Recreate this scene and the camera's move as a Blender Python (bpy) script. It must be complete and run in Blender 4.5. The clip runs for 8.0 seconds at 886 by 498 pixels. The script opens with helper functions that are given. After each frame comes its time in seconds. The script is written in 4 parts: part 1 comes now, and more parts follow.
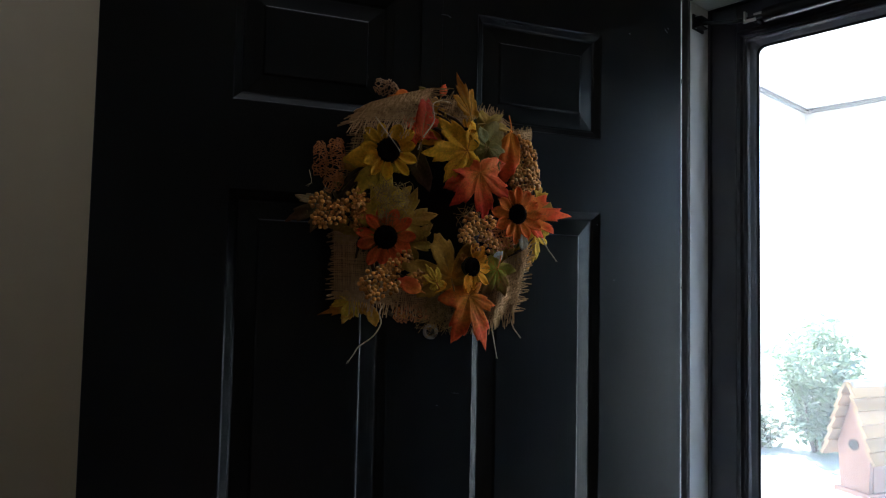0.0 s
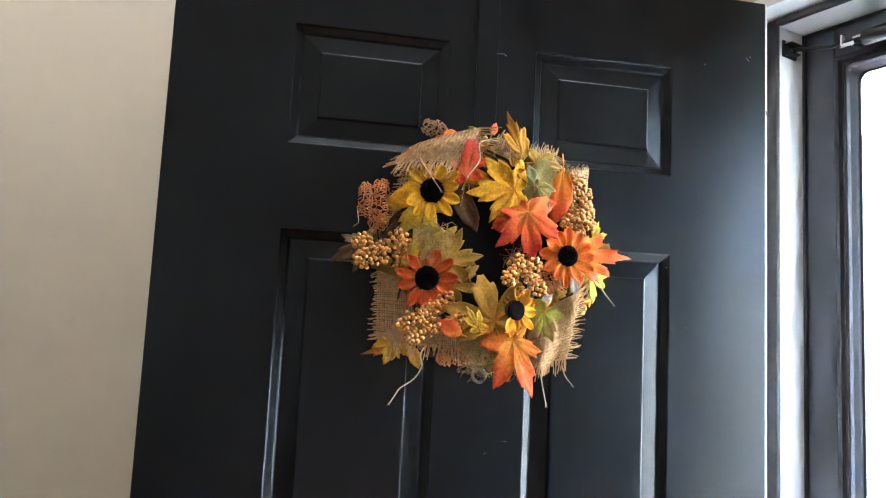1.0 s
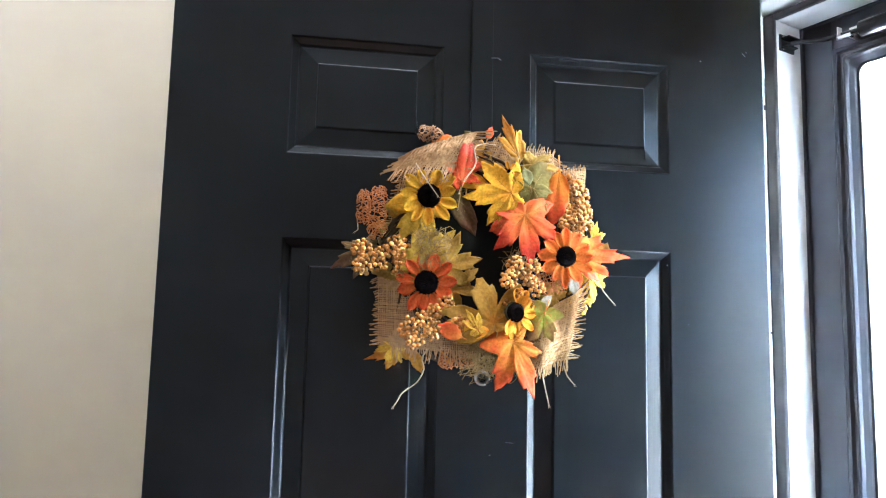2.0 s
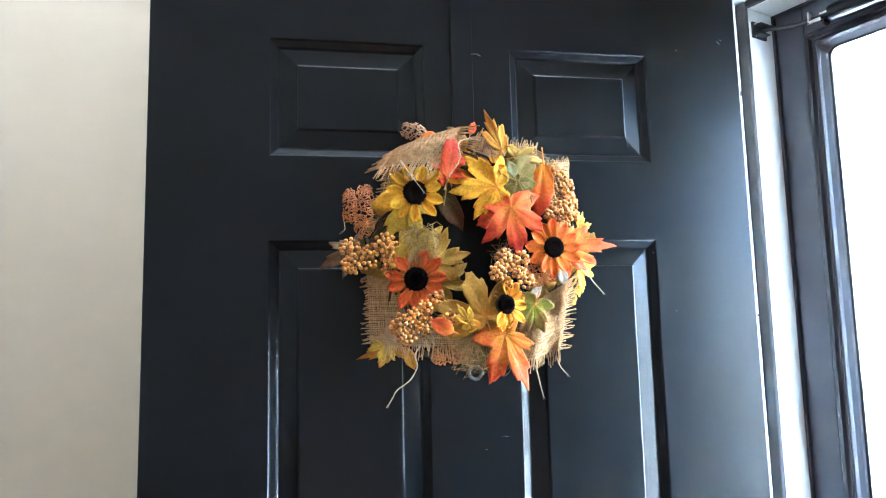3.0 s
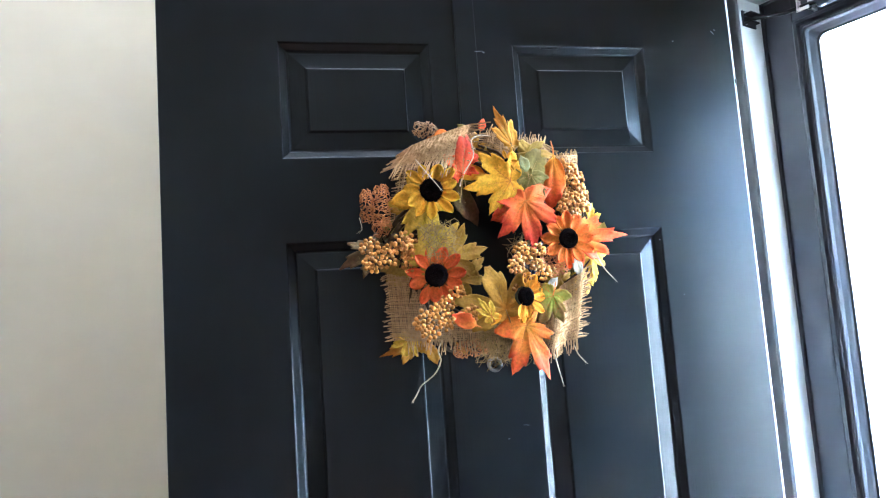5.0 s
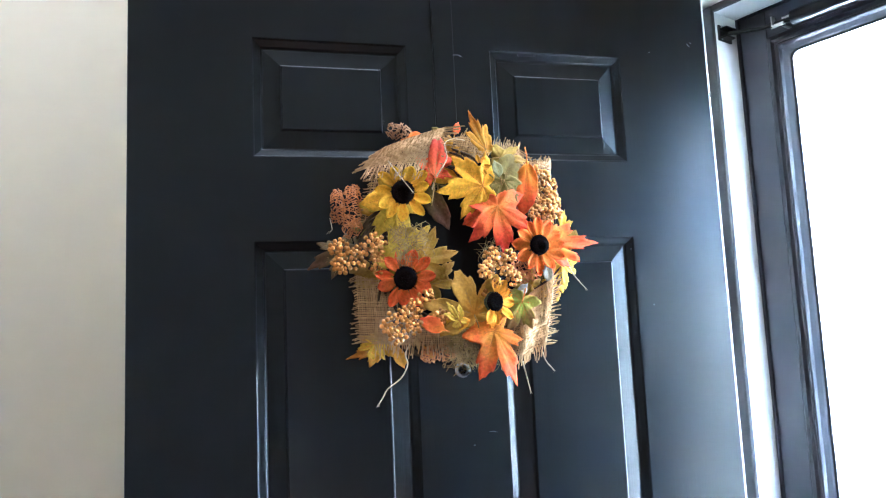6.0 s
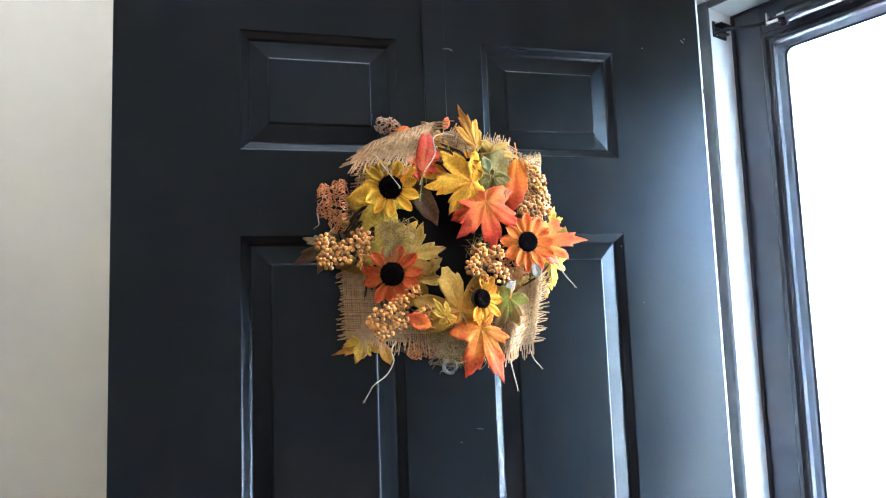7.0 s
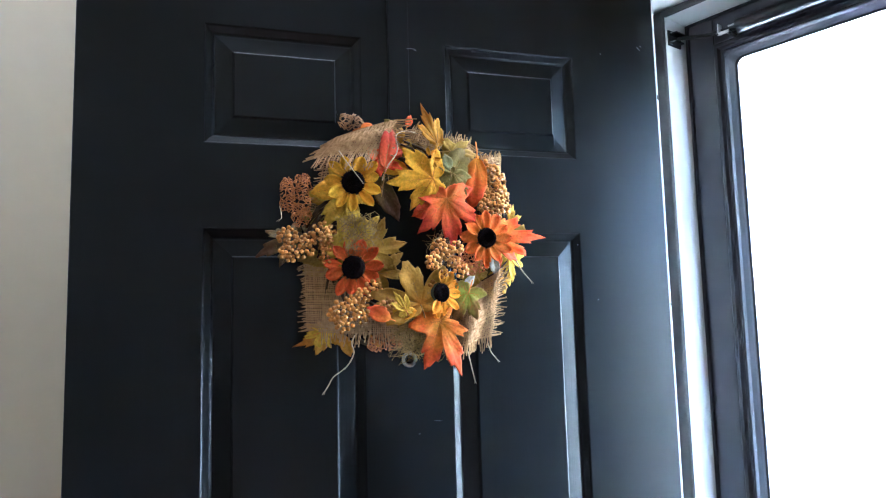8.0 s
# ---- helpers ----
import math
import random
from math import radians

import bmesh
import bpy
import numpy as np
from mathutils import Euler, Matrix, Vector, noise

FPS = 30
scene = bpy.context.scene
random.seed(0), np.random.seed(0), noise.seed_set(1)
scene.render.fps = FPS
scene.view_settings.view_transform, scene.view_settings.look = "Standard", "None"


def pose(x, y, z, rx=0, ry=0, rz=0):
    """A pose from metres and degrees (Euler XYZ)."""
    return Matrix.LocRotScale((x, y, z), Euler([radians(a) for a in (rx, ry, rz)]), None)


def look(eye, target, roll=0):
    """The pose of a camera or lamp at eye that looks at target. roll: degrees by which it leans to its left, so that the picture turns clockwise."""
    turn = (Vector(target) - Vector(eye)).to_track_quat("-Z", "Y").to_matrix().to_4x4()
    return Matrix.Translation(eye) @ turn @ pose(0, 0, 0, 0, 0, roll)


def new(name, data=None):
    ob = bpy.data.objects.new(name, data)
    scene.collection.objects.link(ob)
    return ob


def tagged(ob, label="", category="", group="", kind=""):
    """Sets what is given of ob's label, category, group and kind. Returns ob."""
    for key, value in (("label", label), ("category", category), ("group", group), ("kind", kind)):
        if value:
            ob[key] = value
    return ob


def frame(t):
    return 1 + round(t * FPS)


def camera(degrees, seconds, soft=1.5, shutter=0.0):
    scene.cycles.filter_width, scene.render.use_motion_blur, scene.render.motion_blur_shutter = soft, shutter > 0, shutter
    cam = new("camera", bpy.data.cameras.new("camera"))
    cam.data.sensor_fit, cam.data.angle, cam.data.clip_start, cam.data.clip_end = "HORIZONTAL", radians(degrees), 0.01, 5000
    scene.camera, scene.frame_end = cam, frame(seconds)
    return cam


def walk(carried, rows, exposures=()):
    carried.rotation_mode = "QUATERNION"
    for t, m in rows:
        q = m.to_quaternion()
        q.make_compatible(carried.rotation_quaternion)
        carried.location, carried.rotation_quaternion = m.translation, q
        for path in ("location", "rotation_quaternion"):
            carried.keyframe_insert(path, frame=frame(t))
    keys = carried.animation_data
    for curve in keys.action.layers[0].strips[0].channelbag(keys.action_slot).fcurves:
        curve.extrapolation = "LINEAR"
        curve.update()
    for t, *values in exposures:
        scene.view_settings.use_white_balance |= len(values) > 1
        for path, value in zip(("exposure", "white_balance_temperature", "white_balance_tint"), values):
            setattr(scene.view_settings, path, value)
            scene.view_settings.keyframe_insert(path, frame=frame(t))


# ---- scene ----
cam = camera(67.3, 8.0, soft=1.15)
PATH = [
    (0, (0.127, -0.935, 1.497), (0.823, 0.937, 1.603), 1.2),
    (0.5, (0.19, -0.943, 1.511), (0.656, 0.995, 1.682), 1.5),
    (1, (0.233, -0.945, 1.51), (0.571, 1.016, 1.709), 2.8),
    (1.5, (0.253, -0.957, 1.513), (0.543, 1.012, 1.713), 2.2),
    (3, (0.246, -0.955, 1.496), (0.59, 1.002, 1.724), -1.4),
    (3.5, (0.216, -0.95, 1.491), (0.528, 1.013, 1.711), -3.0),
    (4, (0.201, -0.952, 1.494), (0.513, 1.013, 1.695), -3.7),
    (4.5, (0.183, -0.96, 1.502), (0.56, 0.994, 1.699), -4.6),
    (6, (0.2, -0.956, 1.497), (0.676, 0.974, 1.716), -2.6),
    (6.5, (0.208, -0.949, 1.499), (0.688, 0.982, 1.701), -2.0),
    (7, (0.216, -0.952, 1.5), (0.697, 0.979, 1.701), -2.1),
    (7.5, (0.215, -0.968, 1.503), (0.705, 0.96, 1.709), -2.1),
    (8, (0.217, -0.973, 1.486), (0.798, 0.93, 1.694), -1.6),
]
EXPOSURES = [(0, 3.1, 5450, 11), (0.5, 5.05, 5750, 13), (0.8, 5.87, 5600, 14), (1.0, 6.12, 5450, 13), (1.5, 6.5, 5250, 13), (3.0, 6.62, 4900, 10), (4.5, 6.58, 4800, 9), (6.0, 6.56, 4800, 10), (7.0, 6.53, 4800, 10), (7.5, 6.38, 4800, 10), (8.0, 5.95, 4800, 11)]
walk(cam, [(t, look(eye, target, roll)) for t, eye, target, roll in PATH], EXPOSURES)

# The house stands turned: along the front wall (u), outwards (o), up.
TURN_HOUSE = math.atan2(-0.933, 0.36)
HOUSE = Matrix.Rotation(TURN_HOUSE, 4, "Z")


def at_house(u, o, z=0.0):
    return HOUSE @ Vector((u, o, z))


# ---- world, sun, lights ----
SUN_WAY = (HOUSE @ Vector((-0.62, 0.42, 0.95))).normalized()
world = bpy.data.worlds.new("sky")
scene.world = world
world.use_nodes = True
wn = world.node_tree
sky = wn.nodes.new("ShaderNodeTexSky")
sky.sky_type, sky.sun_disc = "NISHITA", False
sky.dust_density, sky.ozone_density = 0.8, 1.0
sky.sun_elevation = math.asin(SUN_WAY.z)
sky.sun_rotation = math.atan2(SUN_WAY.x, SUN_WAY.y)
back = wn.nodes["Background"]
back.inputs["Strength"].default_value = 0.12
wn.links.new(sky.outputs["Color"], back.inputs["Color"])
sun = new("sun", bpy.data.lights.new("sun", "SUN"))
sun.data.energy, sun.data.angle, sun.data.color = 4.0, radians(0.5), (1.0, 0.97, 0.92)
sun.matrix_world = look(SUN_WAY * 30, (0, 0, 0))
# fill lamp, added in an unseen high window over the entrance
lamp = new("added_fill_light", bpy.data.lights.new("added_fill_light", "AREA"))
lamp.data.shape, lamp.data.size, lamp.data.size_y, lamp.data.energy = "RECTANGLE", 0.84, 1.28, 3.2
lamp.data.color = (1.0, 0.95, 0.86)
lamp.matrix_world = look(at_house(0.75, 0.93, 4.3), at_house(0.75, -1.0, 4.3))


# ---- materials ----
def mat(name, dark, light, rough=0.5, grain=40.0, stretch=(1, 1, 1), bump=0.1, fine=300.0, metal=0.0, spec=0.5, vary=0.0, sheen=0.0, through_light=0.0, patchy=0.12):
    """A node material: two-scale colour noise, uneven gloss, fine relief; vary lets each object differ."""
    m = bpy.data.materials.new(name)
    m.use_nodes = True
    nt = m.node_tree
    N, L = nt.nodes, nt.links
    p = N["Principled BSDF"]
    p.inputs["Metallic"].default_value = metal
    p.inputs["Specular IOR Level"].default_value = spec
    if sheen:
        p.inputs["Sheen Weight"].default_value = sheen
    tc = N.new("ShaderNodeTexCoord")
    mp = N.new("ShaderNodeMapping")
    mp.inputs["Scale"].default_value = stretch
    L.new(tc.outputs["Object"], mp.inputs["Vector"])
    big = N.new("ShaderNodeTexNoise")
    big.inputs["Scale"].default_value, big.inputs["Detail"].default_value = grain, 5
    L.new(mp.outputs["Vector"], big.inputs["Vector"])
    mix = N.new("ShaderNodeMix")
    mix.data_type = "RGBA"
    ramp = N.new("ShaderNodeMapRange")
    ramp.inputs["From Min"].default_value, ramp.inputs["From Max"].default_value = 0.32, 0.68
    L.new(big.outputs["Fac"], ramp.inputs["Value"])
    L.new(ramp.outputs["Result"], mix.inputs["Factor"])
    mix.inputs["A"].default_value, mix.inputs["B"].default_value = (*dark, 1), (*light, 1)
    colour = mix.outputs["Result"]
    if vary:
        info = N.new("ShaderNodeObjectInfo")
        hsv = N.new("ShaderNodeHueSaturation")
        v = N.new("ShaderNodeMapRange")
        v.inputs["To Min"].default_value, v.inputs["To Max"].default_value = 1 - vary, 1 + vary
        L.new(info.outputs["Random"], v.inputs["Value"])
        L.new(v.outputs["Result"], hsv.inputs["Value"])
        L.new(colour, hsv.inputs["Color"])
        colour = hsv.outputs["Color"]
    L.new(colour, p.inputs["Base Color"])
    small = N.new("ShaderNodeTexNoise")
    small.inputs["Scale"].default_value, small.inputs["Detail"].default_value = fine, 3
    L.new(mp.outputs["Vector"], small.inputs["Vector"])
    rr = N.new("ShaderNodeMapRange")
    rr.inputs["To Min"].default_value, rr.inputs["To Max"].default_value = max(0.02, rough - patchy), min(1, rough + patchy)
    L.new(big.outputs["Fac"], rr.inputs["Value"])
    L.new(rr.outputs["Result"], p.inputs["Roughness"])
    if bump:
        b = N.new("ShaderNodeBump")
        b.inputs["Strength"].default_value, b.inputs["Distance"].default_value = bump, 0.002
        L.new(small.outputs["Fac"], b.inputs["Height"])
        L.new(b.outputs["Normal"], p.inputs["Normal"])
    if through_light:
        tr = N.new("ShaderNodeBsdfTranslucent")
        L.new(colour, tr.inputs["Color"])
        ms = N.new("ShaderNodeMixShader")
        ms.inputs["Fac"].default_value = through_light
        L.new(p.outputs["BSDF"], ms.inputs[1])
        L.new(tr.outputs["BSDF"], ms.inputs[2])
        L.new(ms.outputs["Shader"], N["Material Output"].inputs["Surface"])
    return m


door_paint = mat("black_door_paint", (0.0034, 0.0036, 0.0034), (0.0044, 0.0046, 0.0044), rough=0.31, grain=3, stretch=(6, 6, 0.15), bump=0.1, fine=58, spec=0.26, patchy=0.09)
dp = door_paint.node_tree
dp_bump = next(n for n in dp.nodes if n.type == "BUMP")
dp_streak = dp_bump.inputs["Height"].links[0].from_socket
dp_where = dp.nodes.new("ShaderNodeTexNoise")
dp_where.inputs["Scale"].default_value, dp_where.inputs["Detail"].default_value = 7.0, 3
dp.links.new(next(n for n in dp.nodes if n.type == "TEX_COORD").outputs["Object"], dp_where.inputs["Vector"])
dp_mask = dp.nodes.new("ShaderNodeMapRange")
dp_mask.inputs["From Min"].default_value, dp_mask.inputs["From Max"].default_value = 0.45, 0.80
dp_mask.inputs["To Min"].default_value, dp_mask.inputs["To Max"].default_value = 0.3, 1.0
dp.links.new(dp_where.outputs["Fac"], dp_mask.inputs["Value"])
dp_height = dp.nodes.new("ShaderNodeMath")
dp_height.operation = "MULTIPLY"
dp.links.new(dp_streak, dp_height.inputs[0])
dp.links.new(dp_mask.outputs["Result"], dp_height.inputs[1])
dp.links.new(dp_height.outputs["Value"], dp_bump.inputs["Height"])
dp_bump.inputs["Strength"].default_value = 0.13
cream_wall = mat("cream_wall_paint", (0.425, 0.350, 0.228), (0.455, 0.376, 0.246), rough=0.75, grain=3, bump=0.05, fine=260)
taupe_wall = mat("taupe_wall_paint", (0.50, 0.45, 0.37), (0.56, 0.51, 0.42), rough=0.8, grain=3, bump=0.12, fine=260)
white_trim = mat("white_trim_paint", (0.62, 0.62, 0.60), (0.70, 0.70, 0.68), rough=0.4, grain=8, stretch=(1, 1, 0.2), bump=0.05, fine=150)
ceiling_paint = mat("white_ceiling_paint", (0.80, 0.79, 0.77), (0.86, 0.85, 0.83), rough=0.85, grain=4, bump=0.2, fine=180)
weather_foam = mat("brown_weatherstrip", (0.035, 0.03, 0.027), (0.055, 0.047, 0.042), rough=0.6, grain=30, bump=0.1)
bronze_paint = mat("dark_bronze_aluminium", (0.042, 0.041, 0.048), (0.056, 0.055, 0.064), rough=0.5, grain=12, bump=0.04, spec=0.6)
black_rubber = mat("black_gasket", (0.008, 0.008, 0.008), (0.014, 0.013, 0.013), rough=0.6)
black_metal = mat("black_metal", (0.012, 0.012, 0.013), (0.02, 0.02, 0.021), rough=0.35, bump=0.03)
steel = mat("zinc_plated_steel", (0.55, 0.55, 0.54), (0.7, 0.7, 0.69), rough=0.3, metal=1.0, bump=0.03)
brass = mat("worn_nickel", (0.30, 0.29, 0.28), (0.42, 0.41, 0.40), rough=0.3, metal=0.85, bump=0.02)
wood_floor = mat("dark_wood_floor", (0.055, 0.032, 0.021), (0.085, 0.050, 0.033), rough=0.4, grain=6, stretch=(1, 8, 1), bump=0.1)
concrete = mat("pale_concrete", (0.38, 0.37, 0.355), (0.48, 0.47, 0.45), rough=0.85, grain=2, bump=0.3, fine=80)
lawn_soil = mat("dry_lawn", (0.26, 0.27, 0.20), (0.40, 0.39, 0.32), rough=0.95, grain=1.5, bump=0.5, fine=20)
porch_white = mat("white_porch_paint", (0.76, 0.77, 0.78), (0.82, 0.82, 0.82), rough=0.6, grain=4, bump=0.05)
beam_paint = mat("pale_grey_trim", (0.52, 0.52, 0.52), (0.60, 0.60, 0.60), rough=0.6, grain=4, bump=0.05)


def glass_material(name, tint=(1, 1, 1)):
    m = bpy.data.materials.new(name)
    m.use_nodes = True
    p = m.node_tree.nodes["Principled BSDF"]
    p.inputs["Base Color"].default_value = (*tint, 1)
    p.inputs["Transmission Weight"].default_value = 1.0
    p.inputs["Roughness"].default_value = 0.0
    p.inputs["IOR"].default_value = 1.45
    return m


# a pale translucent share of the glass imitates glare hazing the garden
clear_glass = glass_material("veiled_clear_glass")
veil = clear_glass.node_tree.nodes.new("ShaderNodeBsdfTranslucent")
veil.inputs["Color"].default_value = (0.88, 0.86, 0.84, 1)
veil_mix = clear_glass.node_tree.nodes.new("ShaderNodeMixShader")
veil_noise = clear_glass.node_tree.nodes.new("ShaderNodeTexNoise")
veil_noise.inputs["Scale"].default_value = 3.0
much = clear_glass.node_tree.nodes.new("ShaderNodeMapRange")
much.inputs["To Min"].default_value, much.inputs["To Max"].default_value = 0.05, 0.11
clear_glass.node_tree.links.new(veil_noise.outputs["Fac"], much.inputs["Value"])
clear_glass.node_tree.links.new(much.outputs["Result"], veil_mix.inputs["Fac"])
clear_glass.node_tree.links.new(clear_glass.node_tree.nodes["Principled BSDF"].outputs["BSDF"], veil_mix.inputs[1])
clear_glass.node_tree.links.new(veil.outputs["BSDF"], veil_mix.inputs[2])
clear_glass.node_tree.links.new(veil_mix.outputs["Shader"], clear_glass.node_tree.nodes["Material Output"].inputs["Surface"])


# ---- mesh helpers ----
def part(name, bm, material, parent=None, label="", smooth=False, place=None):
    me = bpy.data.meshes.new(name)
    bm.to_mesh(me)
    bm.free()
    if smooth:
        me.shade_smooth()
    me.materials.append(material)
    ob = new(name, me)
    if parent is not None:
        ob.parent = parent
    if place is not None:
        ob.matrix_basis = place
    if label:
        tagged(ob, label)
    return ob


def thing(name, label, category, place=None, group="", kind=""):
    ob = new(name)
    ob.empty_display_size = 0.05
    if place is not None:
        ob.matrix_world = place
    return tagged(ob, label, category, group, kind)


def add_box(bm, lo, hi, bevel=0.0, segments=2):
    c = [(a + b) / 2 for a, b in zip(lo, hi)]
    s = [b - a for a, b in zip(lo, hi)]
    made = bmesh.ops.create_cube(bm, size=1.0, matrix=Matrix.Translation(c) @ Matrix.Diagonal((*s, 1)))
    if bevel:
        edges = {e for v in made["verts"] for e in v.link_edges}
        bmesh.ops.bevel(bm, geom=list(edges), offset=bevel, segments=segments, affect="EDGES", profile=0.5)
    return bm


def box(lo, hi, bevel=0.0, segments=2):
    return add_box(bmesh.new(), lo, hi, bevel, segments)


def add_tube(bm, points, radius, sides=6, taper=1.0):
    """A round bar through points; taper: the last radius as a share of the first."""
    pts = [Vector(p) for p in points]
    rings = []
    side = None
    for i, p in enumerate(pts):
        d = (pts[min(i + 1, len(pts) - 1)] - pts[max(i - 1, 0)]).normalized()
        if side is None:
            side = d.orthogonal().normalized()
        side = (side - d * side.dot(d)).normalized()
        up = d.cross(side)
        r = radius * (1 + (taper - 1) * i / max(1, len(pts) - 1))
        rings.append([bm.verts.new(p + (side * math.cos(a) + up * math.sin(a)) * r) for a in (2 * math.pi * k / sides for k in range(sides))])
    for a, b in zip(rings, rings[1:]):
        for k in range(sides):
            bm.faces.new((a[k], a[(k + 1) % sides], b[(k + 1) % sides], b[k]))
    bm.faces.new(rings[0][::-1])
    bm.faces.new(rings[-1])
    return bm


def tube(points, radius, sides=6, taper=1.0):
    return add_tube(bmesh.new(), points, radius, sides, taper)


def loft_rings(bm, rings, close_last=True):
    """Joins rings of equal count (lists of Vectors) into a skin."""
    vs = [[bm.verts.new(p) for p in r] for r in rings]
    n = len(vs[0])
    for a, b in zip(vs, vs[1:]):
        for k in range(n):
            bm.faces.new((a[k], a[(k + 1) % n], b[(k + 1) % n], b[k]))
    if close_last:
        bm.faces.new(vs[-1])
    return bm


def rounded_rect(x0, x1, z0, z1, r, seg=5):
    pts = []
    for cx, cz, a0 in ((x1 - r, z1 - r, 0), (x0 + r, z1 - r, 90), (x0 + r, z0 + r, 180), (x1 - r, z0 + r, 270)):
        for k in range(seg + 1):
            a = radians(a0 + 90 * k / seg)
            pts.append((cx + r * math.cos(a), cz + r * math.sin(a)))
    return pts


# ---- the room ----
# room made tall enough for the added high window
H = 5.3
WU, WO = -0.95, 0.8745          # side wall's face, front wall's inner face
RU, RO = 5.6, -5.0              # far corner of the room
JU0, JU1 = 0.284, 1.204         # jambs' faces in the front wall
HEAD = 2.050
TH = 0.13


def structure(name, bm, material, label, category):
    ob = part(name, bm, material, None, label, place=HOUSE)
    return tagged(ob, "", category, kind="structure")


LU = -2.6                       # the room runs on past the end of the side wall
structure("floor", box((LU - TH, RO - TH, -0.06), (RU + TH, WO + 0.20, 0.0)), wood_floor, "dark stained wooden floor of the entrance room", "floor")
structure("ceiling", box((LU - TH, RO - TH, H), (RU + TH, WO + TH, H + 0.1)), ceiling_paint, "matt white ceiling of the entrance room", "ceiling")
structure("wall_side", box((WU - TH, -0.8, 0), (WU, WO, H)), cream_wall, "smooth cream painted wall behind the open door", "wall")
wall = bmesh.new()
add_box(wall, (LU - TH, WO, 0), (JU0 - 0.02, WO + TH, H))
add_box(wall, (JU1 + 0.02, WO, 0), (RU + TH, WO + TH, H))
add_box(wall, (JU0 - 0.02, WO, HEAD + 0.02), (JU1 + 0.02, WO + TH, 3.6))
add_box(wall, (JU0 - 0.02, WO, 5.0), (JU1 + 0.02, WO + TH, H))
structure("wall_front", wall, cream_wall, "cream painted front wall round the doorway", "wall")
structure("wall_far", box((RU, RO, 0), (RU + TH, WO, H)), taupe_wall, "plain taupe painted wall across the room", "wall")
structure("wall_end", box((LU - TH, RO, 0), (LU, WO, H)), taupe_wall, "plain taupe painted wall at the room's end", "wall")
structure("wall_rear", box((LU - TH, RO - TH, 0), (RU + TH, RO, H)), taupe_wall, "plain taupe painted wall behind the camera", "wall")
# unseen window, added to hold the fill lamp
added_window = thing("added_window_1", "unseen white framed fixed window added high over the entrance", "window", HOUSE, kind="structure")
for a, b, z0, z1 in ((JU0 - 0.02, JU0 + 0.03, 3.6, 5.0), (JU1 - 0.03, JU1 + 0.02, 3.6, 5.0), (JU0 + 0.03, JU1 - 0.03, 3.6, 3.65), (JU0 + 0.03, JU1 - 0.03, 4.95, 5.0)):
    part("added_window_frame", box((a, WO + 0.03, z0), (b, WO + TH - 0.01, z1), 0.003), white_trim, added_window)

# ---- door frame ----
frame_thing = thing("door_frame", "white painted wooden door frame with brown weatherstrip", "door frame", HOUSE, kind="structure")
S0 = WO + 0.050                 # where the stop begins
S1 = WO + 0.1215                # storm door's inner face
STOP = 0.022
Z_STOP = HEAD - 0.015
bm = bmesh.new()
add_box(bm, (JU0 - 0.02, WO, 0), (JU0, S1 + 0.03, HEAD + 0.02), 0.0015)
part("jamb", bm, white_trim, frame_thing)
part("jamb", box((JU1, WO, 0), (JU1 + 0.02, S1 + 0.03, HEAD + 0.02), 0.0015), white_trim, frame_thing)
part("head_jamb", box((JU0, WO, HEAD), (JU1, S1 + 0.03, HEAD + 0.02), 0.0015), white_trim, frame_thing)
part("stop", box((JU0, S0 + 0.004, 0), (JU0 + STOP, S1 + 0.03, HEAD), 0.002), white_trim, frame_thing)
part("stop", box((JU1 - STOP, S0 + 0.004, 0), (JU1, S1 + 0.03, HEAD), 0.002), white_trim, frame_thing)
part("stop", box((JU0 + STOP, S0 + 0.004, Z_STOP), (JU1 - STOP, S1 + 0.03, HEAD), 0.002), white_trim, frame_thing)
part("weatherstrip", box((JU0 + 0.003, S0 - 0.006, 0), (JU0 + STOP + 0.0005, S0 + 0.0045, HEAD - 0.003), 0.003), weather_foam, frame_thing, "dark brown foam weatherstrip")
part("weatherstrip", box((JU1 - STOP - 0.0005, S0 - 0.006, 0), (JU1 - 0.003, S0 + 0.0045, HEAD - 0.003), 0.003), weather_foam, frame_thing, "dark brown foam weatherstrip")
part("weatherstrip", box((JU0 + STOP + 0.0005, S0 - 0.006, Z_STOP - 0.0005), (JU1 - STOP - 0.0005, S0 + 0.0045, HEAD - 0.003), 0.003), weather_foam, frame_thing, "dark brown foam weatherstrip")

# ---- the open door ----
DW, DT = 0.914, 0.044
door = thing("door_1", "black painted six-panel front door standing open", "door", kind="structure")
XS = (0.0, 0.165, 0.392, 0.524, 0.751, DW)
ZS = (0.012, 0.245, 0.70, 0.86, 1.621, 1.742, 1.919, 2.046)
bm = bmesh.new()
fold = 0.002
for face_y, flip in ((0.0, False), (DT, True)):
    for i in range(5):
        for j in range(7):
            if i in (1, 3) and j in (1, 3, 5) and not flip:
                continue
            x0, x1, z0, z1 = XS[i], XS[i + 1], ZS[j], ZS[j + 1]
            if i == 0: x0 += fold
            if i == 4: x1 -= fold
            if j == 0: z0 += fold
            if j == 6: z1 -= fold
            q = [bm.verts.new(p) for p in ((x0, face_y, z0), (x1, face_y, z0), (x1, face_y, z1), (x0, face_y, z1))]
            bm.faces.new(q[::-1] if flip else q)
rim = []
for inset, y in ((fold, 0.0), (fold * 0.3, fold * 0.3), (0, fold), (0, DT - fold), (fold * 0.3, DT - fold * 0.3), (fold, DT)):
    rim.append([Vector((x, y, z)) for x, z in ((inset, 0.012 + inset), (DW - inset, 0.012 + inset), (DW - inset, 2.046 - inset), (inset, 2.046 - inset))])
